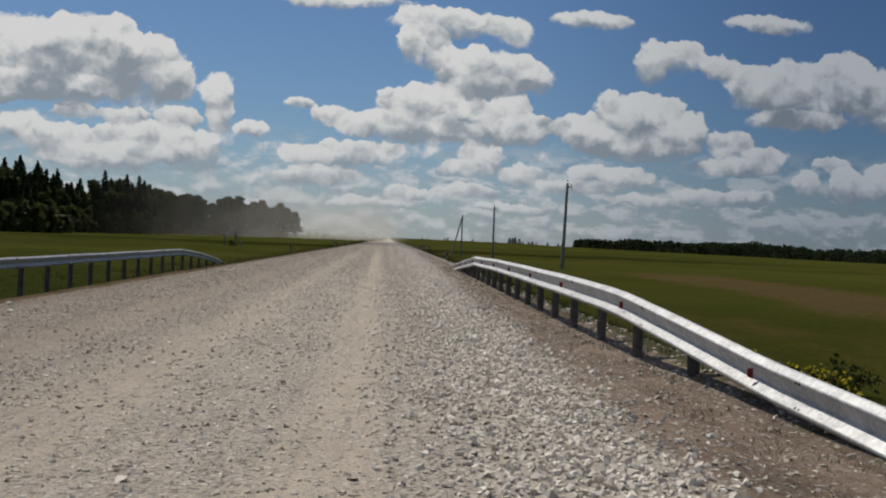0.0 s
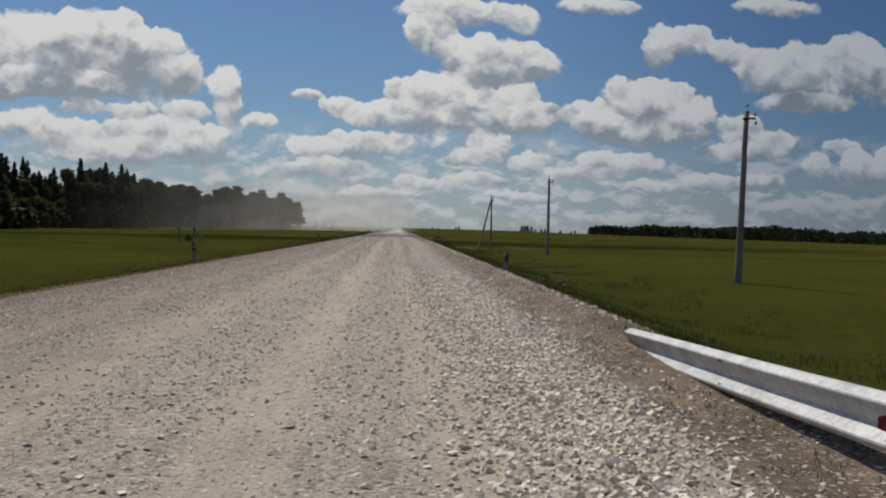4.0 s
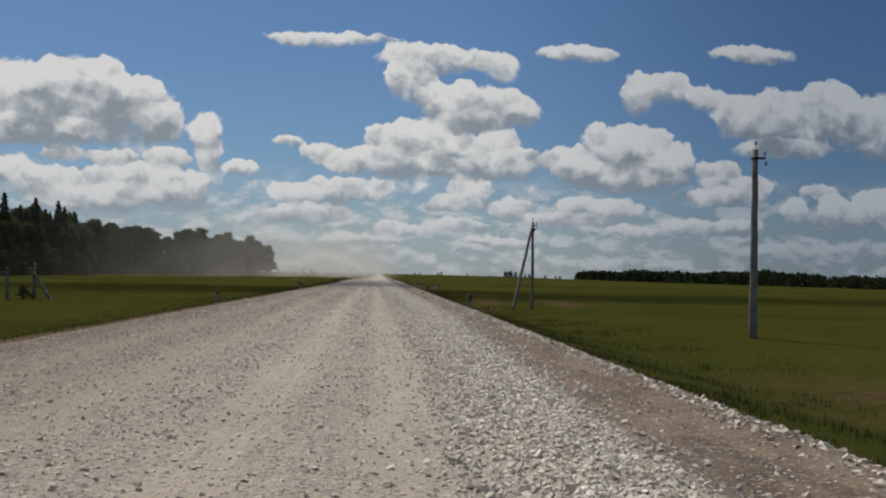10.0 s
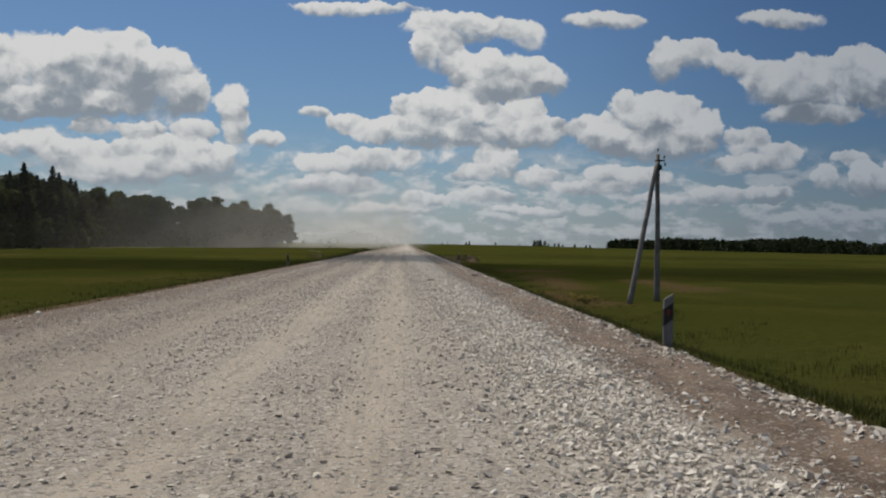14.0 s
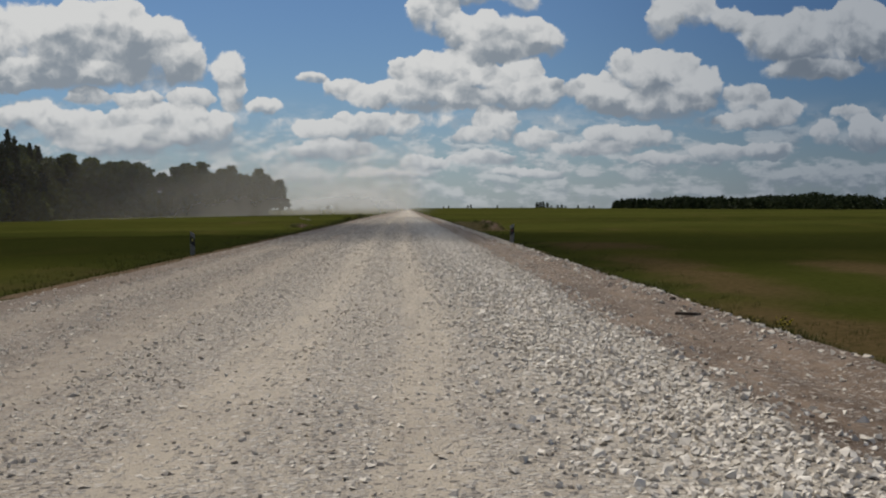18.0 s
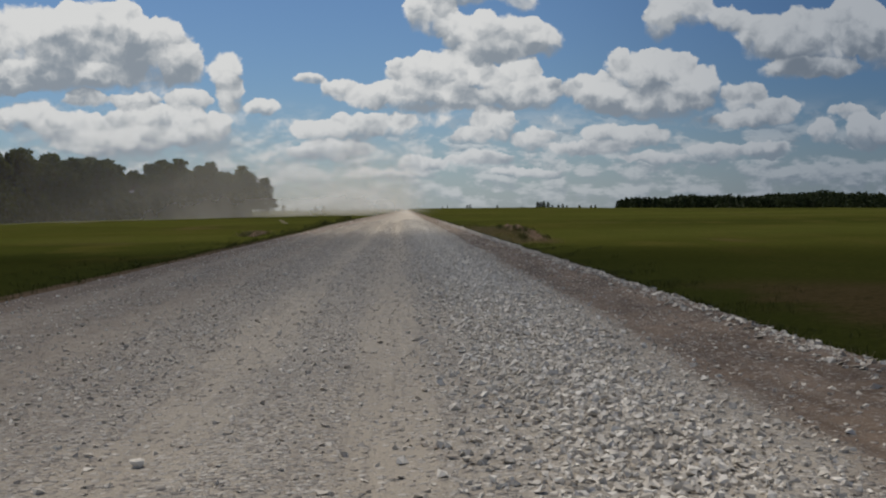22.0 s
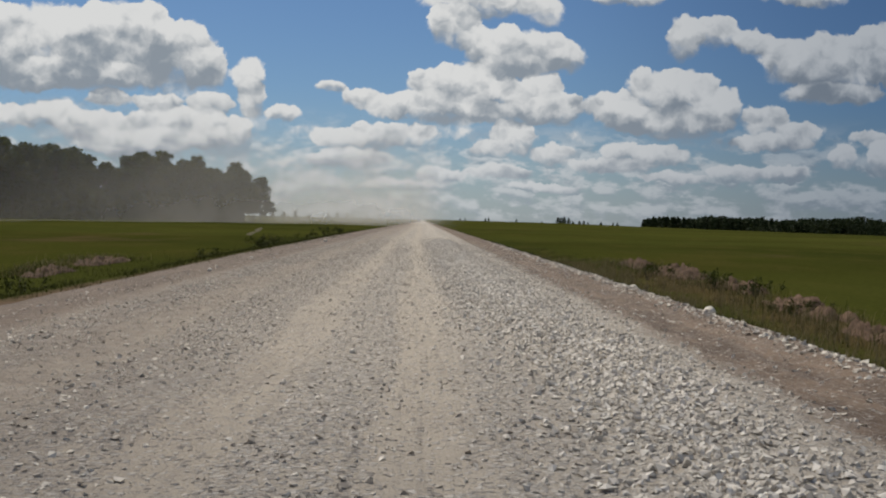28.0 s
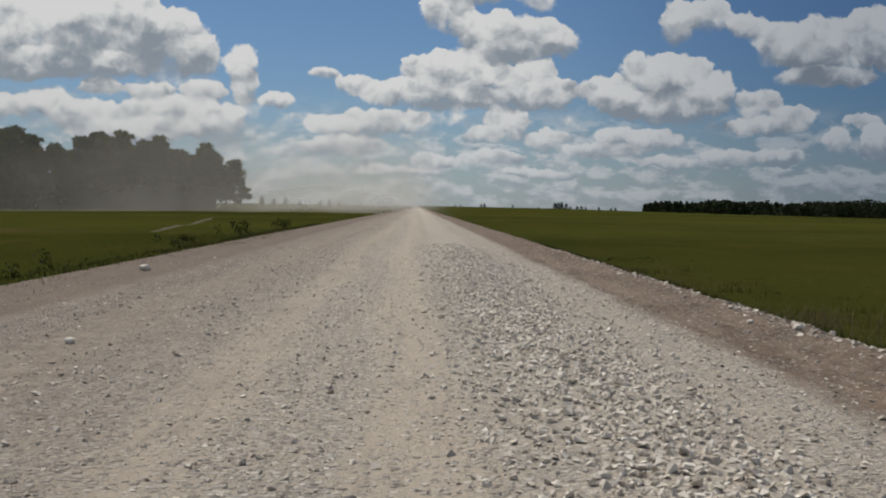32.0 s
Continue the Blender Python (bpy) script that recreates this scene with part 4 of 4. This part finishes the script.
# the end of the wood, drawn in towards the road
for row in range(7):
    x = -92.0
    while x < -52.0 + row * 0.6:
        conifer = wood_rng.random() < ramp(x, (-92, 0.0), (-40, 0.0))
        kind = wood_rng.randrange(0, 4) if conifer else wood_rng.randrange(4, 8)
        small = ramp(x, (-92, 1.04), (-60, 1.02), (-54, 0.93), (-48, 0.75))
        plant(kind, x, 560 + row * 5.0 + wood_rng.uniform(-2, 2) + 0.1 * (x + 44), wood_rng.uniform(0.86, 1.08) * small, wood_rng.uniform(0, 360))
        x += wood_rng.uniform(2.0, 4.2)


def far_wood(name, spots, heights, seed, mat, label):
    """A distant belt of trees as one ragged mass of clumps."""
    rng = np.random.default_rng(seed)
    pts = []
    for (x, y), h in zip(spots, heights):
        m = 40
        f = rng.uniform(0.0, 1.0, m)
        r = h * 0.28 * np.sqrt(1.02 - f) * rng.uniform(0.3, 1.0, m)
        t = rng.uniform(0, 6.283, m)
        pts.append(np.stack([x + r * np.cos(t), y + r * np.sin(t), ground_z(x, y) + h * f], 1))
    v, f = cards(rng, np.concatenate(pts), 1.7, 0.9)
    ob = new(name, mesh_of(name, v, f, mat))
    return tagged(ob, label, "woods", kind="stuff")


ur = random.Random(4)
spots = [(-95.5 + 4 * math.sin(y * 0.05) + ur.uniform(-3, 4), y) for y in (ur.uniform(238, 556) for _ in range(420)) if not 354 < y < 366]
spots += [(x, 558 + ur.uniform(-3, 3) + 0.1 * (x + 44)) for x in (ur.uniform(-94, -53) for _ in range(100))]
far_wood("undergrowth", spots, [ur.uniform(2.0, 7.5) for _ in spots], 91, BIRCH, "dark undergrowth and young trees along the wood's edge")["category"] = "undergrowth"

fr = random.Random(8)
spots, tall = [], []
for i in range(1700):
    f = fr.random() ** 0.9
    az = radians(10.2 + 18.5 * f)
    d = 1380 + 300 * f + fr.uniform(0, 260)
    spots.append((d * math.sin(az), d * math.cos(az) + 60))
    tall.append(fr.uniform(17, 21) * (0.62 + 0.6 * min(1, f * 2.2)) * (1 + 0.06 * math.sin(az * 60) + 0.05 * math.sin(az * 171)))
far_wood("far_woods", spots, tall, 31, SPRUCE, "dark belt of woodland along the far rise")

# single trees and bushes on the skyline: bearing, distance, kind, size
for az, d, k, s in ((1.75, 2300, 10, 0.42), (2.0, 2300, 10, 0.36), (2.95, 2300, 10, 0.55), (3.1, 2310, 8, 0.5), (4.4, 2300, 10, 0.5), (5.6, 2300, 10, 0.42),
                    (6.35, 2300, 9, 1.0), (6.5, 2310, 8, 1.05), (6.65, 2300, 9, 0.95), (6.85, 2300, 8, 0.9), (7.05, 2310, 10, 0.7), (7.35, 2300, 8, 0.75),
                    (7.55, 2300, 8, 0.75), (7.75, 2310, 10, 0.6), (8.35, 2300, 9, 0.75), (8.9, 2300, 9, 0.7), (9.1, 2300, 9, 0.7), (9.74, 1600, 9, 0.65),
                    (10.6, 1850, 9, 0.85), (10.75, 1850, 8, 0.8), (11.0, 1860, 10, 0.8), (11.3, 1860, 8, 0.8),
                    (-6.6, 1500, 10, 0.75), (-6.1, 1500, 10, 0.7), (-5.6, 1500, 8, 0.6), (-5.0, 1500, 10, 0.5), (-4.2, 1600, 9, 0.5), (-3.8, 1600, 9, 0.55),
                    (-3.4, 1650, 9, 0.5), (-3.2, 1700, 10, 0.4), (-2.5, 1700, 9, 0.4)):
    plant(k, d * math.sin(radians(az)), d * math.cos(radians(az)), s, 57 * az, "trees on the skyline")


# ---------------------------------------------------------------- dust hanging over the road ahead
def veil(points, tall, seed, label):
    """A wavering curtain of dust hung along a line on the ground."""
    rng = random.Random(seed)
    n, m = 60, 14
    t = np.linspace(0, len(points) - 1, n)
    xs = np.interp(t, range(len(points)), [p[0] for p in points])
    ys = np.interp(t, range(len(points)), [p[1] for p in points])
    verts = []
    for i in range(n):
        for j in range(m):
            f = j / (m - 1)
            wave = noise.noise((i * 0.16 + seed, f * 2.5, 1.0)) * 3.5 * (0.3 + f)
            verts.append((xs[i] + wave, ys[i] - 14 * f * f + wave, -1.2 + tall * f * (0.85 + 0.3 * noise.noise((i * 0.12, seed, 2.0)))))
    k = (np.arange(n - 1)[:, None] * m + np.arange(m - 1)[None]).ravel()
    quads = np.stack([k, k + 1, k + m + 1, k + m], 1)
    me = mesh_of("road_dust", verts, quads, DUST, True)
    uv = me.uv_layers.new(name="span").data
    flat = quads.ravel()
    uv.foreach_set("uv", np.stack([flat // m / (n - 1), flat % m / (m - 1)], 1).astype(np.float32).ravel())
    ob = new("road_dust", me)
    return tagged(ob, label, "dust", kind="stuff")


veil([(-90, 300), (-82, 420), (-66, 510), (-38, 546), (-14, 556), (14, 562)], 40, 3, "thin dust drifting from the road before the wood")
veil([(-84, 590), (-46, 640), (-20, 664), (12, 672)], 38, 5, "pale drifting dust raised over the road ahead")
veil([(-110, 780), (-50, 840), (-14, 866), (20, 880)], 50, 8, "pale drifting dust raised over the road ahead")


# ---------------------------------------------------------------- passing cloud out of view, added to cast its shadow across the road
def shade_cloud(foot, half, base):
    """A shallow lumpy cumulus out of view, thick in the middle and frayed at its edge, on the sun's side of the ground
    that it shades.
    """
    reach = base / math.tan(radians(SUN_EL))
    cx, cy = foot[0] + reach * math.sin(radians(SUN_AZ)), foot[1] + reach * math.cos(radians(SUN_AZ))
    m = bpy.data.materials.new("cloud_vapour")
    m.use_nodes = True
    n = Nodes(m.node_tree)
    g = n.vec("SUBTRACT", place(n), (cx, cy, 0.0))
    q = n.vec("MULTIPLY", g, (1 / half[0], 1 / half[1], 0.0))
    dense = n.math("MULTIPLY_ADD", n.math("SUBTRACT", n.noise(g, 0.04, 4.0, 0.6), 0.5), 0.5, n.math("SUBTRACT", 1.0, n.vec("LENGTH", q, out=1)))
    dense = n.math("MULTIPLY", n.step(dense, 0.0, 0.35), 0.43)
    white = (0.9, 0.9, 0.9, 1.0)
    vapour = n.node("ShaderNodeMixShader", 0.5, n.node("ShaderNodeBsdfDiffuse", white), n.node("ShaderNodeBsdfTranslucent", white))
    n.node("ShaderNodeOutputMaterial", n.node("ShaderNodeMixShader", dense, n.node("ShaderNodeBsdfTransparent"), vapour))
    bm = bmesh.new()
    bmesh.ops.create_icosphere(bm, subdivisions=5, radius=1.0)
    for v in bm.verts:
        k = 1 + 0.18 * noise.noise(v.co * 2.2) + 0.09 * noise.noise(v.co * 6.0)
        v.co = Vector((v.co.x * half[0] * k, v.co.y * half[1] * k, (22.0 if v.co.z > 0 else 5.0) * v.co.z * k))
    ob = new("cloud", from_bm("cloud", bm, m, True))
    ob.location = (cx, cy, base)
    return tagged(ob, "small cloud out of view, added to shade the road below", "cloud", kind="structure")


# unseen blocker: size and density set for the shaded stretch of road
shade_cloud((-8.0, 226.5), (95.0, 28.0), 700.0)


# ---------------------------------------------------------------- grass and weeds on the verges
def blades(name, spots, lengths, seed, mat, label, lean=0.45, width=0.012):
    rng = np.random.default_rng(seed)
    n = len(spots)
    base = np.array([(x, y, (ground_z(x, y) if not LEFT < x < RIGHT else road_z(x, y)) - 0.03) for x, y in spots])
    t = rng.uniform(0, 6.283, n)
    out = np.stack([np.cos(t), np.sin(t), np.zeros(n)], 1)
    side = np.stack([-np.sin(t), np.cos(t), np.zeros(n)], 1) * (width * (0.6 + lengths))[:, None]
    bow = rng.uniform(0.1, 1.0, n)[:, None] * lean * lengths[:, None]
    mid = base + out * bow * 0.35 + np.array([0, 0, 1.0]) * lengths[:, None] * 0.6
    tip = base + out * bow + np.array([0, 0, 1.0]) * lengths[:, None]
    v = np.stack([base - side, base + side, mid + side * 0.7, mid - side * 0.7, tip], 1).reshape(-1, 3)
    i = np.arange(n)[:, None] * 5
    tri = np.concatenate([i + (0, 1, 2), i + (0, 2, 3), i + (3, 2, 4)], 0)
    ob = new(name, mesh_of(name, v, tri, mat))
    return tagged(ob, label, "grass", kind="stuff")


vr = np.random.default_rng(3)


def verge(n, near, far, y0, y1, tuft=9, spreadout=0.13):
    """Tufts beside the road, thinning out away from it."""
    cx = near + (far - near) * vr.beta(0.9, 2.6, n)
    cy = vr.uniform(y0, y1, n)
    x = (cx[:, None] + vr.normal(0, spreadout, (n, tuft))).ravel()
    y = (cy[:, None] + vr.normal(0, spreadout, (n, tuft))).ravel()
    return np.stack([x, y], 1)


spots = verge(17000, 4.3, 11.0, 3, 330)
blades("verge_grass", spots, vr.uniform(0.03, 0.09, len(spots)) * (1.3 + np.sin(spots[:, 1] * 0.9 + 3 * np.sin(spots[:, 0]))), 1, WEED, "tall uneven green grass on the embankment", 0.9, width=0.007)
spots = verge(8000, -6.9, -15.0, 30, 360)
blades("verge_grass", spots, vr.uniform(0.05, 0.17, len(spots)), 2, WEED, "tall uneven green grass on the embankment", 0.8, width=0.010)
for k, (near, far, y0) in enumerate(((3.85, 4.9, 56), (-6.15, -7.4, 30))):
    spots = verge(1900, near + (0.15 if near > 0 else -0.1), far, y0, 335, 8, 0.10)
    blades("rim_grass", spots, vr.uniform(0.03, 0.14, len(spots)), 20 + k, WEED, "ragged grass tufts along the road's rim", 0.7, 0.007)
spots = verge(420, 2.35, 4.0, 4, 52, 14, 0.10)
blades("dry_grass", spots, vr.uniform(0.02, 0.07, len(spots)), 4, STRAW, "sparse dry weeds on the sandy shoulder by the barrier", 1.6, 0.004)
spots = verge(240, 2.4, 4.1, 4, 52, 16, 0.09)
blades("shoulder_weeds", spots, vr.uniform(0.02, 0.09, len(spots)), 6, WEED, "green weeds on the sandy shoulder by the barrier", 1.4, 0.006)
spots = np.concatenate([verge(420, 3.45, 4.6, 4, 54, 10, 0.12), verge(700, 3.9, 7.5, 4, 54, 10, 0.14)])
blades("barrier_grass", spots, vr.uniform(0.03, 0.15, len(spots)), 8, WEED, "unmown grass growing up behind the barrier posts", 0.8, 0.006)
spots = verge(600, 3.85, 4.6, 55, 320, 9, 0.1)
blades("dry_grass", spots, vr.uniform(0.04, 0.14, len(spots)), 7, STRAW, "dry stalks along the torn rim of the road", 0.8, 0.006)


def bush(name, x, y, h, wide, mat, label, seed, bloom=None, count=420):
    rng = np.random.default_rng(seed)
    z = ground_z(x, y)
    ob = blank(name, label, "bush", at=(x, y, z - 0.05))
    lumps = []
    for k in range(9):
        c = np.array((rng.normal(0, wide * 0.45), rng.normal(0, wide * 0.45), h * rng.uniform(0.25, 0.75)))
        d = rng.normal(size=(count // 9, 3))
        d /= np.linalg.norm(d, axis=1)[:, None]
        lumps.append(c + d * h * 0.27 * rng.uniform(0.3, 1.0, (len(d), 1)))
    pts = np.concatenate(lumps)
    pts[:, 2] = np.abs(pts[:, 2])
    v, f = cards(rng, pts, h * 0.055, 0.9)
    part("foliage", mesh_of("foliage", v, f, mat), mat, ob)
    bm = bmesh.new()
    r2 = random.Random(seed)
    for k in range(7):
        rod(bm, (r2.uniform(-.1, .1), r2.uniform(-.1, .1), -0.05), (r2.uniform(-.6, .6) * wide, r2.uniform(-.6, .6) * wide, h * r2.uniform(.5, .85)), 0.012, 0.005, 5)
    part("stems", bm, BARK, ob)
    if bloom:
        top = pts[pts[:, 2] > h * 0.5] * (1.05, 1.05, 1.08)
        top = top[rng.uniform(size=len(top)) < 0.7]
        v, f = cards(rng, top, h * 0.04, 0.9)
        tagged(part("flowers", mesh_of("flowers", v, f, bloom), bloom, ob, "clusters of small blossom"), kind="stuff")
    return ob


bush("flowering_bush", 6.5, 19.5, 1.25, 0.7, WEED, "bush with bright yellow blossom below the barrier", 41, BLOOM, 900)
bush("flowering_bush", 7.6, 18.2, 1.0, 0.7, WEED, "low bush with scattered yellow blossom", 42, BLOOM, 700)
for i, (x, y, h) in enumerate(((6.8, 15.8, 0.7), (9.2, 21.0, 0.9), (7.4, 13.2, 1.0), (10.0, 18.5, 0.8))):
    bush("weed_bush", x, y, h, 0.8, WEED, "rank green weeds in the hollow below the barrier", 50 + i)
for i, (x, y, h) in enumerate(((7.8, 164.7, 0.5), (6.9, 173.6, 0.45))):
    bush("flowering_bush", x, y, h, 0.6, WEED, "low weeds with a haze of yellow blossom in the ditch", 47 + i, BLOOM, 330)
bush("brush_clump", -23.3, 162.4, 1.1, 0.45, SPRUCE, "dark brush growing round the pole's foot", 60)
for i, (x, y, h) in enumerate(((-7.6, 296, 0.6), (-8.0, 303, 0.75), (-8.6, 309, 0.6), (-7.7, 318, 0.6), (-7.9, 330, 0.8), (-8.4, 262, 0.5), (-7.8, 240, 0.55), (-8.1, 226, 0.6), (-8.3, 345, 0.9))):
    bush("weed_bush", x, y, h, 0.9, WEED, "clump of dark green weeds on the verge", 70 + i, None, 300)


def earth_mound(x, y, w, l, h, seed):
    """A ragged ridge of turned earth, torn and lumpy."""
    n, m = 40, 14
    verts = []
    for a in range(n + 1):
        v = a / n * 2 - 1
        for b in range(m + 1):
            u = b / m * 2 - 1
            px = x + u * w + 0.25 * w * noise.noise((v * 2, seed, 1.0))
            py = y + v * l
            body = max(0.0, 1 - u * u) ** 0.6 * max(0.0, 1 - v * v) ** 0.4
            rough = 0.55 + 0.7 * noise.noise((v * l * 1.6, u * 1.4, seed)) + 0.45 * noise.noise((v * l * 5.0, u * 4, seed + 4))
            verts.append((px, py, ground_z(px, py) - 0.06 + h * body * max(0.05, rough)))
    i = (np.arange(n)[:, None] * (m + 1) + np.arange(m)[None]).ravel()
    ob = new("earth_mound", mesh_of("earth_mound", verts, np.stack([i, i + 1, i + m + 2, i + m + 1], 1), EARTH, True))
    tagged(ob, "low ragged mound of reddish torn earth beyond the verge", "earth mound", "mounds of torn earth")
    tr = np.random.default_rng(int(seed * 10) + 5)
    t = np.stack([x - 0.4 + tr.normal(0, w * 1.1, 900), y + tr.uniform(-l * 1.2, l * 1.2, 900)], 1)
    blades("mound_grass", t[:450], tr.uniform(0.1, 0.4, 450), int(seed), WEED, "ragged green tufts growing over the torn earth", 1.0, 0.010)
    blades("mound_grass", t[450:], tr.uniform(0.1, 0.45, 450), int(seed) + 1, STRAW, "dry stalks standing on the torn earth", 1.0, 0.007)
    return ob


for i, (x, y, w, l, h) in enumerate(((9.3, 268.5, 0.5, 2.6, 0.5), (9.8, 275.5, 0.5, 2.8, 0.55), (10.1, 283.0, 0.45, 2.4, 0.4), (10.2, 292.0, 0.6, 3.4, 0.6),
                                     (10.4, 301.0, 0.6, 2.6, 0.5), (-13.4, 291.0, 0.5, 3.0, 0.35), (-12.6, 282.0, 0.4, 2.0, 0.3))):
    earth_mound(x, y, w * 1.1, l, h * 1.1, i * 3.7)
br = random.Random(33)
for i in range(16):
    side = i % 2
    x, y = (br.uniform(7.6, 10.6), br.uniform(262, 304)) if side else (br.uniform(-10.0, -7.8), br.uniform(252, 334))
    bush("weed_bush", x, y, br.uniform(0.4, 0.8), 0.8, WEED, "rank dark weeds on torn ground beyond the verge", 120 + i, None, 320)
spots = verge(420, 6.2, 11.0, 258, 306, 14, 0.2)
blades("dry_grass", spots, vr.uniform(0.15, 0.5, len(spots)), 9, STRAW, "tall dry stalks on the torn bank below the road", 0.6, 0.006)
for i, (x, y) in enumerate(((5.0, 72.5), (5.5, 74.0), (5.2, 70.6), (6.0, 75.5))):
    bush("flowering_weeds", x, y, 0.32, 0.7, WEED, "low verge weeds with a few white flower heads", 140 + i, FLORET, 150)


def plank(x, y, length, turn, mat=TIMBER, label="weathered broken board lying on the gravel"):
    bm = bmesh.new()
    box(bm, length, 0.07, 0.035, Matrix(), 0.006)
    for v in bm.verts:
        v.co.y += 0.02 * math.sin(v.co.x * 5)
    ob = new("board", from_bm("board", bm, mat))
    ob.location, ob.rotation_euler = (x, y, road_z(x, y) + 0.03), (0.02, 0.03, radians(turn))
    return tagged(ob, label, "board", "scraps on the road")


plank(1.29, 157.05, 0.26, 25, BARK, "short dark splintered stick lying on the stones")
plank(3.3, 165.6, 0.3, -12, BARK, "short dark splintered stick at the road's rim")


# single larger stones
def lump(x, y, r, seed, mat=STONE):
    z = road_z(x, y) if LEFT < x < RIGHT else ground_z(x, y)
    bm = bmesh.new()
    bmesh.ops.create_icosphere(bm, subdivisions=2, radius=r)
    for v in bm.verts:
        v.co *= 1 + 0.35 * noise.noise(v.co / r * 1.3 + Vector((seed * 5.1, 0, 0)))
        v.co.z *= 0.7
    ob = new("rock", from_bm("rock", bm, mat))
    ob.location, ob.rotation_euler = (x, y, z + r * 0.35), (0, 0, seed)
    return tagged(ob, "single larger pale stone lying on the road's rim", "rock", "larger stones")


lr = random.Random(77)
for i in range(70):
    y = lr.uniform(6, 310)
    x = lr.choice((lr.uniform(3.3, 4.0), lr.uniform(2.2, 3.5), lr.uniform(-5.9, -5.0), lr.uniform(-5, 2)))
    lump(x, y, lr.uniform(0.03, 0.06) if abs(x) > 2.2 else lr.uniform(0.025, 0.04), i)
for x, y, r in ((1.19, 149.5, 0.05), (1.34, 149.7, 0.04), (1.02, 149.9, 0.035)):
    tagged(lump(x, y, r, int(y * 7), EARTH), "dark clod of earth lying on the stones", "clod", "dark clods")["group"] = "dark clods"
for x, y, r in ((3.75, 262.8, 0.10), (4.05, 270.1, 0.10), (-5.7, 305.0, 0.11)):
    lump(x, y, r, int(y))

# pale vehicle track and bare strips in the left meadow
def strip(name, x0, y0, x1, y1, w, mat, label):
    n = 24
    verts = []
    for i in range(n + 1):
        f = i / n
        x, y = x0 + (x1 - x0) * f, y0 + (y1 - y0) * f
        k = w * (0.75 + 0.4 * math.sin(f * 9 + x0)) * min(1, 4 * f + 0.3, 4 * (1 - f) + 0.3)
        dx, dy = (y1 - y0), -(x1 - x0)
        d = math.hypot(dx, dy)
        for s in (-1, -0.3, 0.3, 1):
            px, py = x + dx / d * s * k / 2, y + dy / d * s * k / 2
            verts.append((px, py, ground_z(px, py) + (0.05 if abs(s) < 1 else -0.06)))
    i = (np.arange(n)[:, None] * 4 + np.arange(3)[None]).ravel()
    ob = new(name, mesh_of(name, verts, np.stack([i, i + 1, i + 5, i + 4], 1), mat, True))
    return tagged(ob, label, "track", kind="structure")


strip("field_track", -18, 356, -27, 426, 1.5, CLAY, "pale sandy vehicle track across the meadow")
